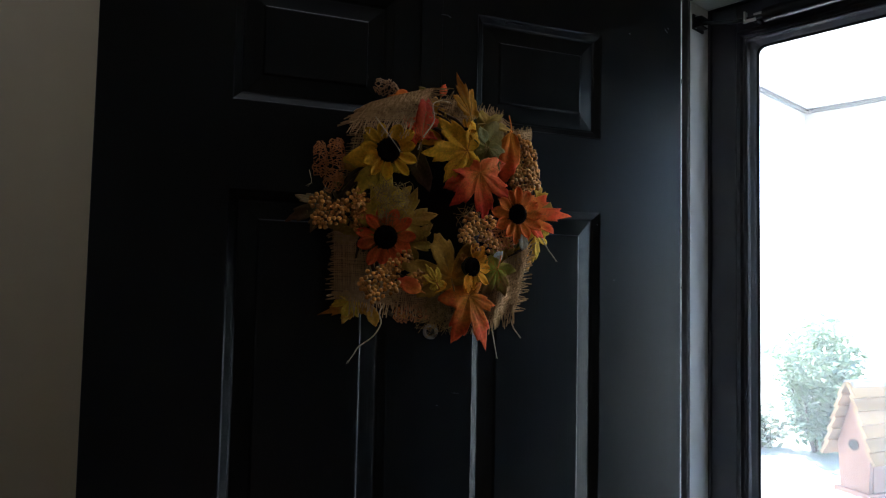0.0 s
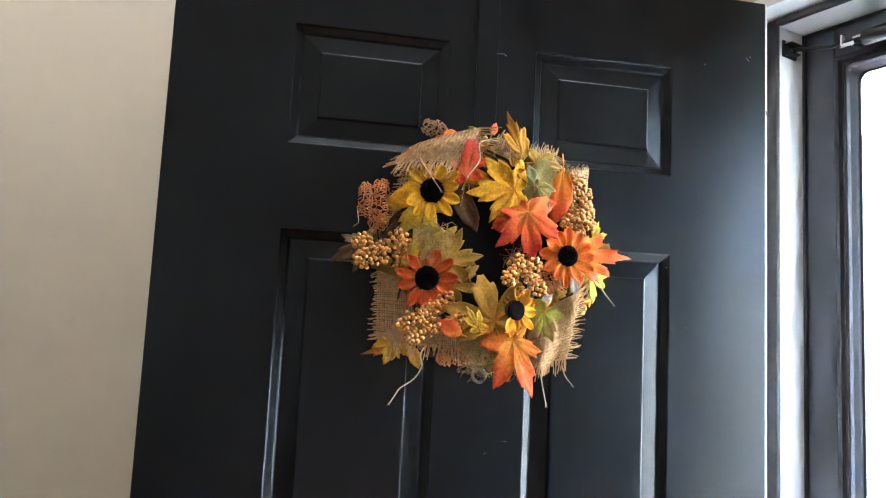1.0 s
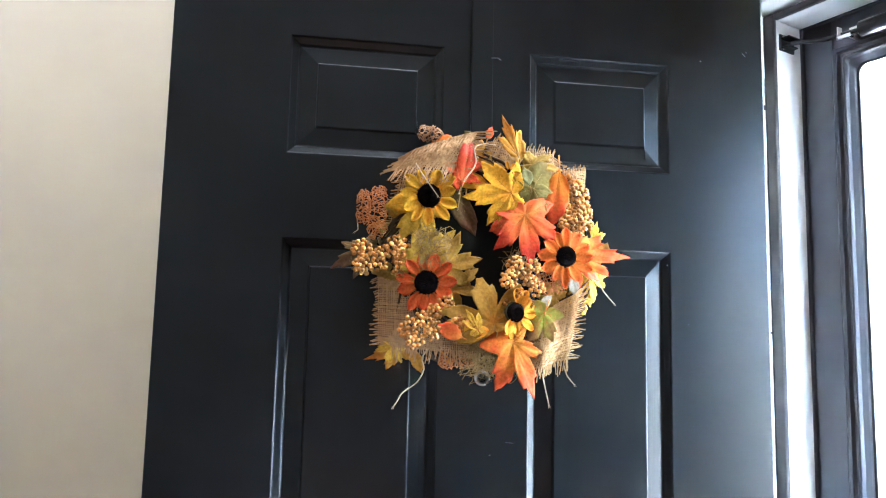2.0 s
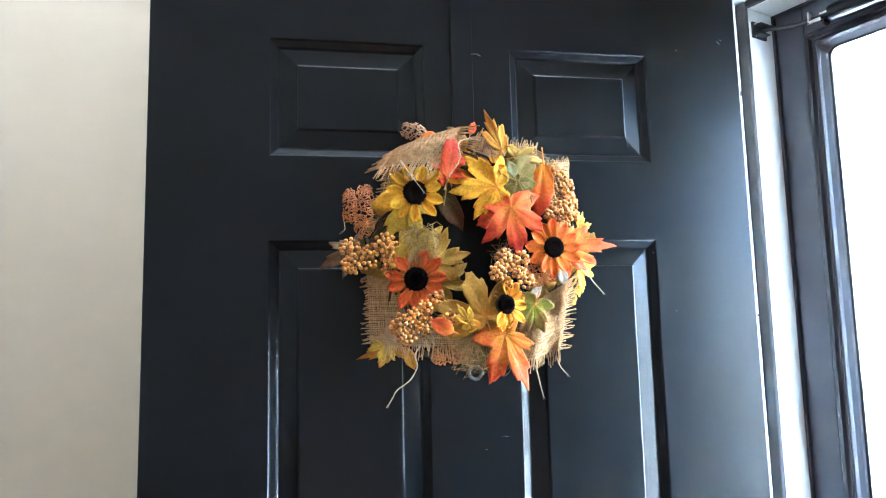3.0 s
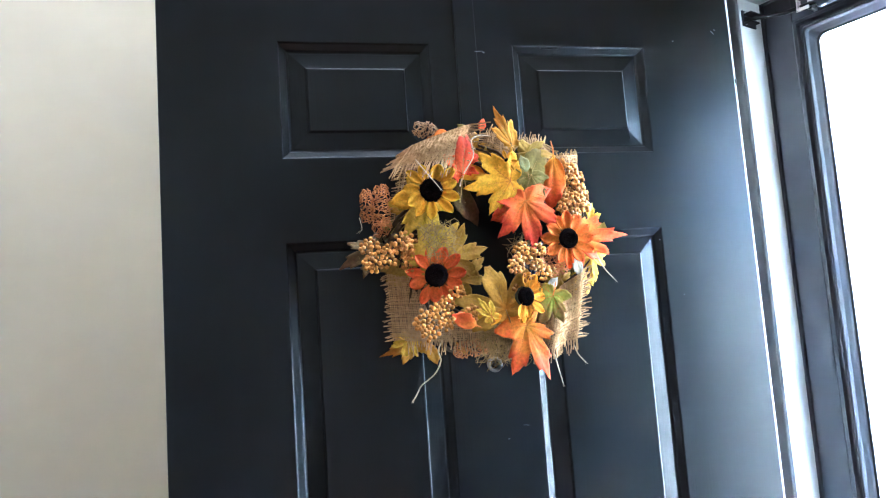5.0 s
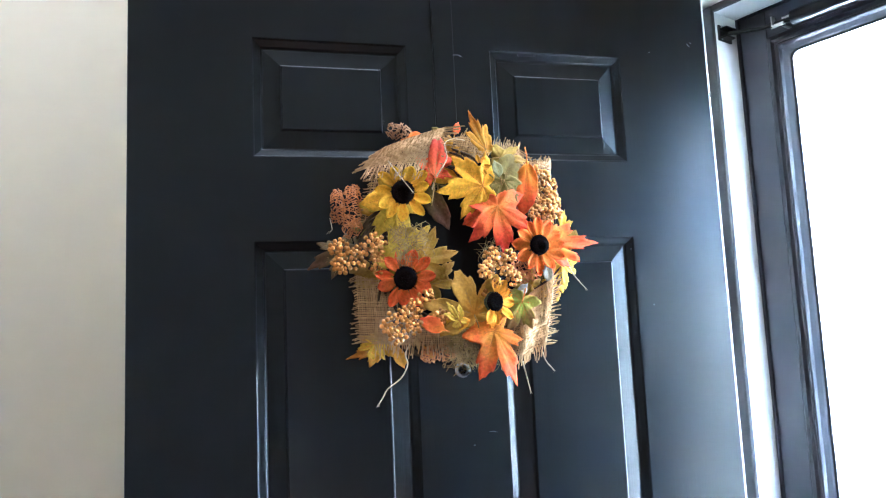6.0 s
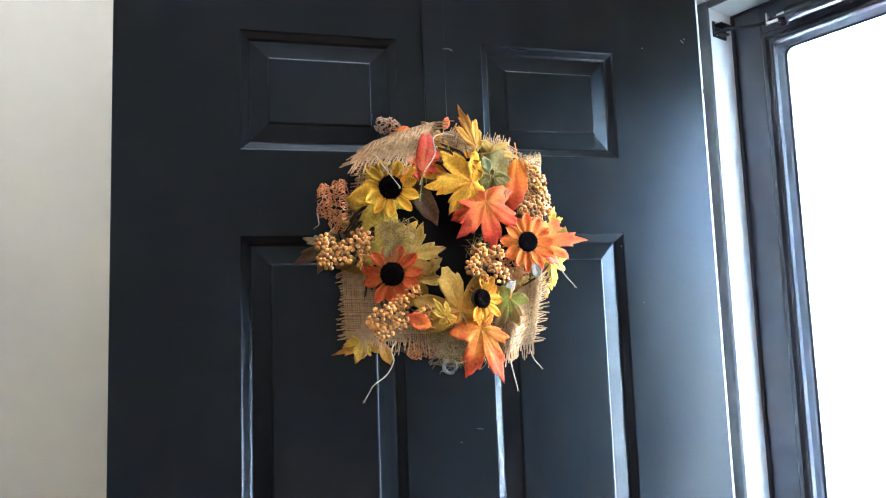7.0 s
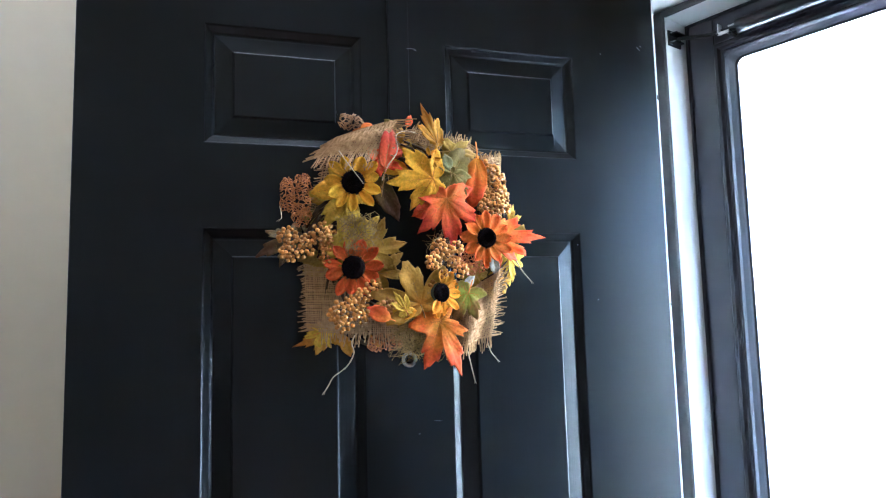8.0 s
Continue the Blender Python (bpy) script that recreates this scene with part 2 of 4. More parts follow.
loft_rings(bm, [r[::-1] for r in rim], close_last=False)
bmesh.ops.remove_doubles(bm, verts=bm.verts, dist=0.0002)
part("leaf", bm, door_paint, door)
PROFILE = ((0, 0), (0.0008, 0.0002), (0.0018, 0.0011), (0.0026, 0.0022), (0.0036, 0.0027), (0.0112, 0.0060), (0.0126, 0.0076), (0.0138, 0.0085), (0.0152, 0.0087), (0.0170, 0.0081), (0.0382, 0.0042), (0.0396, 0.0037), (0.0405, 0.0022), (0.0414, 0.0009), (0.0426, 0.0004), (0.0440, 0.0004))
for i in (1, 3):
    for j in (1, 3, 5):
        x0, x1, z0, z1 = XS[i], XS[i + 1], ZS[j], ZS[j + 1]
        rings = [[Vector((x, d, z)) for x, z in ((x0 + s, z0 + s), (x1 - s, z0 + s), (x1 - s, z1 - s), (x0 + s, z1 - s))] for s, d in PROFILE]
        part("panel", loft_rings(bmesh.new(), rings), door_paint, door)
# peephole: nickel ring with a glass lens
eye = part("peephole", bmesh.new(), brass, door, "small round nickel peephole")
bm = bmesh.new()
rings = [[Vector((0.457 + r * math.cos(a), y, 1.427 + r * math.sin(a))) for a in (2 * math.pi * k / 28 for k in range(28))] for r, y in ((0.0115, 0.001), (0.0115, -0.003), (0.0105, -0.0045), (0.0085, -0.0045), (0.0075, -0.0025), (0.0065, 0.0))]
loft_rings(bm, rings)
bm.to_mesh(eye.data)
bm.free()
bm = bmesh.new()
bmesh.ops.create_uvsphere(bm, u_segments=20, v_segments=10, radius=1, matrix=Matrix.Translation((0.457, -0.0005, 1.427)) @ Matrix.Diagonal((0.0066, 0.0022, 0.0066, 1)))
part("lens", bm, clear_glass, eye, smooth=True)
# white primed hinge edge, chamfered, with two worn spots
bm = bmesh.new()
outline = ((0.9143, 0.0004), (0.9192, 0.0042), (0.9196, 0.0060), (0.9196, 0.0436), (0.9143, 0.0436))
lo = [bm.verts.new((x, y, 0.014)) for x, y in outline]
hi = [bm.verts.new((x, y, 2.044)) for x, y in outline]
for k in range(5):
    bm.faces.new((lo[k], lo[(k + 1) % 5], hi[(k + 1) % 5], hi[k]))
bm.faces.new(lo[::-1])
bm.faces.new(hi)
part("edge_strip", bm, white_trim, door, "white primed door edge with worn spots")
for z, h in ((1.862, 0.009), (1.50, 0.004)):
    part("worn_spot", box((0.9150, -0.0001, z - h / 2), (0.9186, 0.0036, z + h / 2), 0.0012), weather_foam, door, "dark worn spot")
# chips and scuffs in the door's paint
chip_mat = mat("bare_primer", (0.10, 0.11, 0.12), (0.26, 0.27, 0.28), rough=0.7, grain=400)
for x, z, w, h, a in ((0.4690, 1.9065, 0.012, 0.0012, -3), (0.4765, 1.9050, 0.005, 0.0016, 30), (0.881, 1.947, 0.010, 0.0014, 48), (0.886, 1.951, 0.004, 0.0012, 30), (0.463, 1.790, 0.002, 0.002, 10), (0.806, 1.930, 0.003, 0.002, 15), (0.745, 1.60, 0.002, 0.002, 40), (0.498, 1.335, 0.014, 0.0008, 6), (0.778, 1.51, 0.0016, 0.0018, 0), (0.47, 1.318, 0.004, 0.001, -8)):
    bm = bmesh.new()
    n = 9
    vs = [bm.verts.new((w / 2 * math.cos(6.283 * k / n) * random.uniform(0.7, 1.2), -0.0003, h / 2 * math.sin(6.283 * k / n) * random.uniform(0.6, 1.3))) for k in range(n)]
    low = [bm.verts.new((v.co.x, 0.0002, v.co.z)) for v in vs]
    bm.faces.new(vs)
    for k in range(n):
        bm.faces.new((vs[k], low[k], low[(k + 1) % n], vs[(k + 1) % n]))
    y = -0.0031 if 0.433 < x < 0.48 and z > 1.75 else 0.0
    part("paint_chip", bm, chip_mat, door, "pale paint chip", place=pose(x, y, z, 0, a, 0))

# thick runs of paint on the mouldings
for x, z, ln, r in ((0.588, 1.9145, 0.030, 0.0020), (0.7115, 1.772, 0.016, 0.0011), (0.353, 1.795, 0.010, 0.0009)):
    across = ln if z > 1.9 else 0.0
    pts = [(x + across * (q - 0.5), 0.0024 if z > 1.9 else 0.0016, z + (0 if z > 1.9 else ln * (0.5 - q))) for q in (0.0, 0.25, 0.5, 0.75, 1.0)]
    part("paint_run", tube(pts, r, 8, 0.55), door_paint, door, "thick run of dried black paint", smooth=True)

# ---- storm door ----
storm = thing("storm_door", "dark bronze aluminium storm door with full glass, closed", "storm door", HOUSE)
G0, G1, GZ0, GZ1 = 0.394, 1.094, 0.30, 1.946     # glass opening
F0, F1 = JU0 + STOP + 0.001, JU1 - STOP - 0.001  # the door's edges
B0, B1, BZ0, BZ1 = 0.360, 1.128, 0.266, 1.980
SZ0, SZ1 = 0.01, 2.036
for a, b in ((F0 + 0.004, B0), (B1, F1 - 0.004)):
    part("stile", box((a, S1 + 0.003, SZ0), (b, S1 + 0.034, SZ1 - 0.004), 0.002), bronze_paint, storm)
part("top_rail", box((B0, S1 + 0.0032, BZ1), (B1, S1 + 0.034, SZ1 - 0.004), 0.002), bronze_paint, storm)
part("bottom_rail", box((B0, S1 + 0.0032, SZ0), (B1, S1 + 0.034, BZ0), 0.002), bronze_paint, storm)
for a, b, z0, z1 in ((F0 - 0.0005, F0 + 0.0035, 0.0, SZ1), (F1 - 0.0035, F1 + 0.0005, 0.0, SZ1), (F0 + 0.004, F1 - 0.004, SZ1 - 0.0035, SZ1 - 0.0005)):
    part("mounting_bar", box((a, S1 - 0.002, z0), (b, S1 + 0.036, z1)), bronze_paint, storm, "thin dark bronze mounting bar")
rings = []
for off, depth, r in ((0.034, 0.006, 0.002), (0.034, -0.001, 0.002), (0.0325, -0.003, 0.002), (0.026, -0.004, 0.002), (0.024, -0.001, 0.003), (0.0225, 0.001, 0.003), (0.019, 0.0015, 0.004), (0.0165, -0.004, 0.005), (0.014, -0.0062, 0.006), (0.0115, -0.0055, 0.007), (0.009, 0.000, 0.009), (0.003, 0.006, 0.012), (0.0, 0.010, 0.014), (0.0, 0.020, 0.014), (0.034, 0.022, 0.002)):
    rings.append([Vector((x, S1 + 0.003 + depth, z)) for x, z in rounded_rect(G0 - off, G1 + off, GZ0 - off, GZ1 + off, r)])
part("glazing_frame", loft_rings(bmesh.new(), rings, close_last=False), bronze_paint, storm, "moulded dark bronze glazing bead")
rings = [[Vector((x, S1 + 0.003 + d, z)) for x, z in rounded_rect(G0 - o2, G1 + o2, GZ0 - o2, GZ1 + o2, 0.014)] for o2, d in ((0.0005, 0.0092), (-0.0025, 0.0095), (-0.003, 0.0115), (0.0005, 0.0125))]
part("gasket", loft_rings(bmesh.new(), rings, close_last=False), black_rubber, storm, "black rubber gasket")
pane = part("pane", box((G0 + 0.001, S1 + 0.0145, GZ0 + 0.001), (G1 - 0.001, S1 + 0.0175, GZ1 - 0.001)), clear_glass, storm, "clear glass pane")
pane.visible_shadow = False

# ---- door closer on the storm door ----
closer = thing("door_closer", "black pneumatic storm door closer with zinc clip", "door closer", HOUSE)
CZ, CO = 1.985, S1 - 0.030
bm = tube([(0.425, CO, CZ), (0.428, CO, CZ), (0.72, CO, CZ), (0.725, CO, CZ)], 0.0125, 20)
part("cylinder", bm, black_metal, closer, "glossy black closer cylinder", smooth=False)
part("piston_rod", tube([(JU0 + STOP + 0.010, S1 - 0.042, 1.997), (0.37, CO, CZ + 0.003), (0.427, CO, CZ)], 0.0036, 10), black_metal, closer)
bm = bmesh.new()
add_box(bm, (0.392, CO - 0.010, CZ - 0.006), (0.3945, CO + 0.002, CZ + 0.013), 0.0008)
add_box(bm, (0.392, CO - 0.012, CZ - 0.010), (0.414, CO - 0.009, CZ - 0.004), 0.001)
add_box(bm, (0.400, CO, CZ - 0.003), (0.406, S1 + 0.0035, CZ + 0.003), 0.001)
add_box(bm, (0.400, S1 - 0.018, CZ + 0.004), (0.420, S1 - 0.004, CZ + 0.014), 0.001)
part("hold_open_clip", bm, steel, closer, "bent zinc hold-open clip")
bm = bmesh.new()
add_box(bm, (JU0 + STOP - 0.0005, S1 - 0.062, 1.984), (JU0 + STOP + 0.003, S1 - 0.022, 2.013), 0.001)
add_box(bm, (JU0 + STOP + 0.002, S1 - 0.060, 2.003), (JU0 + STOP + 0.018, S1 - 0.026, 2.006), 0.001)
add_box(bm, (JU0 + STOP + 0.002, S1 - 0.060, 1.987), (JU0 + STOP + 0.016, S1 - 0.032, 1.990), 0.001)
part("jamb_bracket", bm, black_metal, closer, "black steel jamb bracket")
for z in (1.9885, 2.0085):
    part("screw", tube([(JU0 + STOP + 0.003, S1 - 0.054, z), (JU0 + STOP + 0.0045, S1 - 0.054, z)], 0.0025, 8), steel, closer)

# ---- the porch and garden ----
GROUND = -0.35
bm = bmesh.new()
bmesh.ops.create_grid(bm, x_segments=2, y_segments=2, size=3000)
for v in bm.verts:
    v.co.z = GROUND
structure("ground", bm, lawn_soil, "sunlit dry lawn reaching to the horizon", "ground")
structure("pavement", box((-1.2, S1 + 0.05, GROUND - 0.1), (3.2, 3.7, -0.12), 0.01), concrete, "pale concrete porch slab", "porch")
structure("path", box((-6.0, 5.2, GROUND - 0.1), (6.0, 6.6, GROUND + 0.02), 0.01), concrete, "pale concrete garden path", "path")
porch = thing("porch_roof", "white painted porch ceiling on a square post", "porch", HOUSE, kind="structure")
part("porch_ceiling", box((-0.55, S1 + 0.08, 2.44), (3.2, 3.60, 2.50)), porch_white, porch)
part("beam", box((-0.55, 3.44, 2.34), (3.2, 3.58, 2.445), 0.004), beam_paint, porch, "pale grey beam")
part("beam", box((-0.54, S1 + 0.08, 2.34), (-0.40, 3.437, 2.445), 0.004), beam_paint, porch, "pale grey beam")
# shadow gap between ceiling and beams, drawn as dark coloured strips
gap_shade = mat("shadow_line_grey", (0.10, 0.105, 0.115), (0.14, 0.145, 0.155), rough=0.7)
part("shadow_strip", box((-0.40, 3.424, 2.418), (3.2, 3.4395, 2.438), 0.002), gap_shade, porch, "thin dark grey strip drawn as the shadow gap")
part("shadow_strip", box((-0.3995, S1 + 0.08, 2.418), (-0.384, 3.423, 2.438), 0.002), gap_shade, porch, "thin dark grey strip drawn as the shadow gap")
part("post", box((-0.13, 3.45, -0.12), (0.03, 3.57, 2.342), 0.006), porch_white, porch)
part("roof_slab", box((-0.8, S1 + 0.06, 2.505), (3.4, 3.9, 2.62)), porch_white, porch)

# ---- the wreath: materials ----
def leaf_mat(name, heart, mid, edge, rough=0.62, glow=0.18, size=0.06):
    """Printed fabric leaf: colour runs from the stem outwards, blotched, with a woven relief."""
    m = bpy.data.materials.new(name)
    m.use_nodes = True
    nt = m.node_tree
    N, L = nt.nodes, nt.links
    p = N["Principled BSDF"]
    tc = N.new("ShaderNodeTexCoord")
    ln = N.new("ShaderNodeVectorMath")
    ln.operation = "LENGTH"
    L.new(tc.outputs["Object"], ln.inputs[0])
    nz = N.new("ShaderNodeTexNoise")
    nz.inputs["Scale"].default_value, nz.inputs["Detail"].default_value = 55, 4
    L.new(tc.outputs["Object"], nz.inputs["Vector"])
    info = N.new("ShaderNodeObjectInfo")
    add = N.new("ShaderNodeMath")
    add.operation = "MULTIPLY_ADD"
    add.inputs[1].default_value = 0.075
    L.new(nz.outputs["Fac"], add.inputs[0])
    L.new(ln.outputs["Value"], add.inputs[2])
    ramp = N.new("ShaderNodeValToRGB")
    e = ramp.color_ramp.elements
    e[0].position, e[0].color = 0.30, (*heart, 1)
    e[1].position, e[1].color = 1.0, (*edge, 1)
    k = e.new(0.62)
    k.color = (*mid, 1)
    div = N.new("ShaderNodeMath")
    div.operation = "DIVIDE"
    div.inputs[1].default_value = size + 0.03
    L.new(add.outputs["Value"], div.inputs[0])
    L.new(div.outputs["Value"], ramp.inputs["Fac"])
    hsv = N.new("ShaderNodeHueSaturation")
    v = N.new("ShaderNodeMapRange")
    v.inputs["To Min"].default_value, v.inputs["To Max"].default_value = 0.82, 1.15
    L.new(info.outputs["Random"], v.inputs["Value"])
    speck = N.new("ShaderNodeTexNoise")
    speck.inputs["Scale"].default_value, speck.inputs["Detail"].default_value = 240, 3
    L.new(tc.outputs["Object"], speck.inputs["Vector"])
    sp = N.new("ShaderNodeMapRange")
    sp.inputs["From Min"].default_value, sp.inputs["From Max"].default_value = 0.3, 0.7
    sp.inputs["To Min"].default_value, sp.inputs["To Max"].default_value = 0.80, 1.16
    L.new(speck.outputs["Fac"], sp.inputs["Value"])
    both = N.new("ShaderNodeMath")
    both.operation = "MULTIPLY"
    L.new(v.outputs["Result"], both.inputs[0])
    L.new(sp.outputs["Result"], both.inputs[1])
    L.new(both.outputs["Value"], hsv.inputs["Value"])
    L.new(ramp.outputs["Color"], hsv.inputs["Color"])
    L.new(hsv.outputs["Color"], p.inputs["Base Color"])
    p.inputs["Roughness"].default_value = rough
    p.inputs["Specular IOR Level"].default_value = 0.18
    weave = N.new("ShaderNodeTexNoise")
    weave.inputs["Scale"].default_value = 420
    L.new(tc.outputs["Object"], weave.inputs["Vector"])
    b = N.new("ShaderNodeBump")
    b.inputs["Strength"].default_value, b.inputs["Distance"].default_value = 0.35, 0.001
    L.new(weave.outputs["Fac"], b.inputs["Height"])
    L.new(b.outputs["Normal"], p.inputs["Normal"])
    tr = N.new("ShaderNodeBsdfTranslucent")
    L.new(hsv.outputs["Color"], tr.inputs["Color"])
    ms = N.new("ShaderNodeMixShader")
    ms.inputs["Fac"].default_value = glow
    L.new(p.outputs["BSDF"], ms.inputs[1])
    L.new(tr.outputs["BSDF"], ms.inputs[2])
    L.new(ms.outputs["Shader"], N["Material Output"].inputs["Surface"])
    return m


YELLOW = leaf_mat("yellow_leaf", (0.92, 0.36, 0.015), (0.94, 0.47, 0.018), (0.94, 0.51, 0.022))
LEMON = leaf_mat("pale_yellow_leaf", (0.84, 0.50, 0.03), (0.88, 0.56, 0.05), (0.80, 0.50, 0.04))
CORAL = leaf_mat("coral_leaf", (0.95, 0.34, 0.04), (0.93, 0.19, 0.035), (0.86, 0.085, 0.04))
ORANGE = leaf_mat("orange_leaf", (0.96, 0.44, 0.035), (0.96, 0.31, 0.028), (0.92, 0.13, 0.025), glow=0.24)
RED = leaf_mat("red_leaf", (0.84, 0.17, 0.035), (0.80, 0.12, 0.03), (0.66, 0.065, 0.025))
OLIVE = leaf_mat("olive_leaf", (0.46, 0.27, 0.035), (0.43, 0.27, 0.04), (0.34, 0.19, 0.035))
GREEN = leaf_mat("grey_green_leaf", (0.25, 0.185, 0.038), (0.27, 0.205, 0.045), (0.21, 0.135, 0.035))
LIGHT_GREEN = leaf_mat("light_green_leaf", (0.33, 0.40, 0.04), (0.44, 0.48, 0.06), (0.40, 0.22, 0.07), size=0.04)
PALE_GREEN = leaf_mat("pale_green_leaf", (0.44, 0.44, 0.20), (0.48, 0.47, 0.22), (0.38, 0.34, 0.14), size=0.03)
GOLD = leaf_mat("gold_leaf", (0.68, 0.27, 0.025), (0.66, 0.33, 0.03), (0.60, 0.20, 0.02))
TAN = leaf_mat("tan_gold_leaf", (0.74, 0.27, 0.018), (0.58, 0.29, 0.028), (0.54, 0.29, 0.035))
MOSS = leaf_mat("moss_leaf", (0.55, 0.28, 0.03), (0.47, 0.28, 0.035), (0.42, 0.20, 0.03))
YGREEN = leaf_mat("yellow_green_leaf", (0.60, 0.38, 0.035), (0.66, 0.42, 0.035), (0.58, 0.34, 0.03))
BROWN = leaf_mat("green_brown_leaf", (0.17, 0.16, 0.04), (0.15, 0.10, 0.03), (0.15, 0.065, 0.03))
DARK = leaf_mat("dark_green_leaf", (0.07, 0.08, 0.035), (0.08, 0.075, 0.035), (0.07, 0.05, 0.03))
PALE = leaf_mat("pale_leaf", (0.42, 0.39, 0.30), (0.46, 0.42, 0.32), (0.36, 0.33, 0.24))
vein_mat = mat("leaf_vein", (0.36, 0.20, 0.04), (0.52, 0.30, 0.07), rough=0.7, grain=90, vary=0.3)
vein_pale = mat("pale_leaf_vein", (0.62, 0.17, 0.025), (0.72, 0.25, 0.04), rough=0.7, grain=90, vary=0.15, spec=0.2)
petal_yellow = leaf_mat("yellow_petal", (0.86, 0.32, 0.012), (0.95, 0.50, 0.018), (0.96, 0.56, 0.024), size=0.045)
petal_orange = leaf_mat("orange_petal", (0.86, 0.26, 0.02), (0.94, 0.27, 0.022), (0.93, 0.16, 0.02), size=0.045)
petal_red = leaf_mat("red_orange_petal", (0.80, 0.20, 0.025), (0.90, 0.19, 0.03), (0.86, 0.13, 0.025), size=0.045)
petal_gold = leaf_mat("gold_petal", (0.90, 0.32, 0.02), (0.95, 0.44, 0.02), (0.95, 0.42, 0.02), size=0.04)
seed_mat = mat("dark_flower_centre", (0.004, 0.0025, 0.0025), (0.010, 0.006, 0.005), rough=0.95, grain=200, bump=0.6, fine=900, spec=0.03)
burlap_mat = mat("natural_burlap", (0.40, 0.235, 0.10), (0.60, 0.375, 0.175), rough=0.85, grain=160, bump=0.5, fine=1500, spec=0.12)
jute_mat = mat("jute_twine", (0.52, 0.40, 0.24), (0.66, 0.53, 0.34), rough=0.85, grain=200, bump=0.5, fine=1200, spec=0.15)
straw_mat = mat("dry_straw_fibre", (0.26, 0.16, 0.05), (0.46, 0.31, 0.11), rough=0.8, grain=120, spec=0.15)
vine_mat = mat("grapevine_twig", (0.06, 0.038, 0.02), (0.14, 0.09, 0.045), rough=0.8, grain=90, bump=0.5, fine=400, spec=0.2)
berry_mat = mat("tan_gold_berry", (0.42, 0.14, 0.02), (0.80, 0.39, 0.085), rough=0.2, grain=150, bump=0.2, fine=500, vary=0.45)
lace_mat = mat("rust_mesh_ribbon", (0.46, 0.15, 0.03), (0.66, 0.25, 0.05), rough=0.6, grain=100)
tan_lace = mat("tan_mesh_ribbon", (0.36, 0.18, 0.07), (0.50, 0.27, 0.11), rough=0.6, grain=100)

# ---- the wreath: shapes ----
wreath = thing("wreath", "autumn wreath of fabric leaves, sunflowers, berries and burlap", "wreath")
FACE = Matrix(((1, 0, 0, 0), (0, 0, -1, 0), (0, 1, 0, 0), (0, 0, 0, 1)))   # a flower's frame: y up, z out of the door


def facing(x, y, z, roll=0.0, tilt=0.0, turn=0.0, s=1.0):
    return Matrix.Translation((x, y, z)) @ FACE @ pose(0, 0, 0, 0, 0, roll) @ pose(0, 0, 0, tilt, turn, 0) @ Matrix.Scale(s, 4)


def lobed_outline(lobes, floor, sharp, teeth, beats):
    """Half a leaf's edge as (degrees, reach) from the tip round to the stalk: lobes (degrees, reach, half-width), toothed."""
    edge = []
    for a in range(90, -90, -3):
        r = floor * (1 - 0.62 * max(0.0, (-a - 30) / 60) ** 1.5)
        for mid, reach, half_wide in lobes:
            d = abs(a - mid) / half_wide
            if d < 1:
                r = max(r, floor + (reach - floor) * (1 - d ** sharp) ** 0.85)
        saw = (a * beats / 90.0) % 1.0
        edge.append((a, r * (1 - teeth * (1 - saw) * (0.3 if a > 86 else 1))))
    return edge


BROAD = lobed_outline(((90, 1.0, 21), (76, 0.80, 13), (53, 0.74, 11), (40, 0.92, 19), (26, 0.72, 12), (-3, 0.52, 10), (-16, 0.68, 19), (-31, 0.52, 12)), 0.40, 0.9, 0.05, 9)
OAK = lobed_outline(((90, 1.0, 23), (77, 0.82, 13), (53, 0.74, 11), (43, 0.94, 20), (30, 0.76, 13), (-8, 0.68, 21), (-26, 0.52, 13)), 0.31, 1.25, 0.04, 9)
OVATE = [(a, max(0.05, math.sin(radians(max(a, 0))) ** 1.9 * (0.86 + 0.14 * math.exp((a - 90) / 8)))) for a in range(90, -90, -4)]
LEAF_KINDS = {"broad": BROAD, "oak": OAK, "ovate": OVATE}
LEAF_TIPS = {"broad": (90, 40, 140, -16, 196), "oak": (90, 44, 136, -8, 188), "ovate": (90,)}
leaf_count = [0]


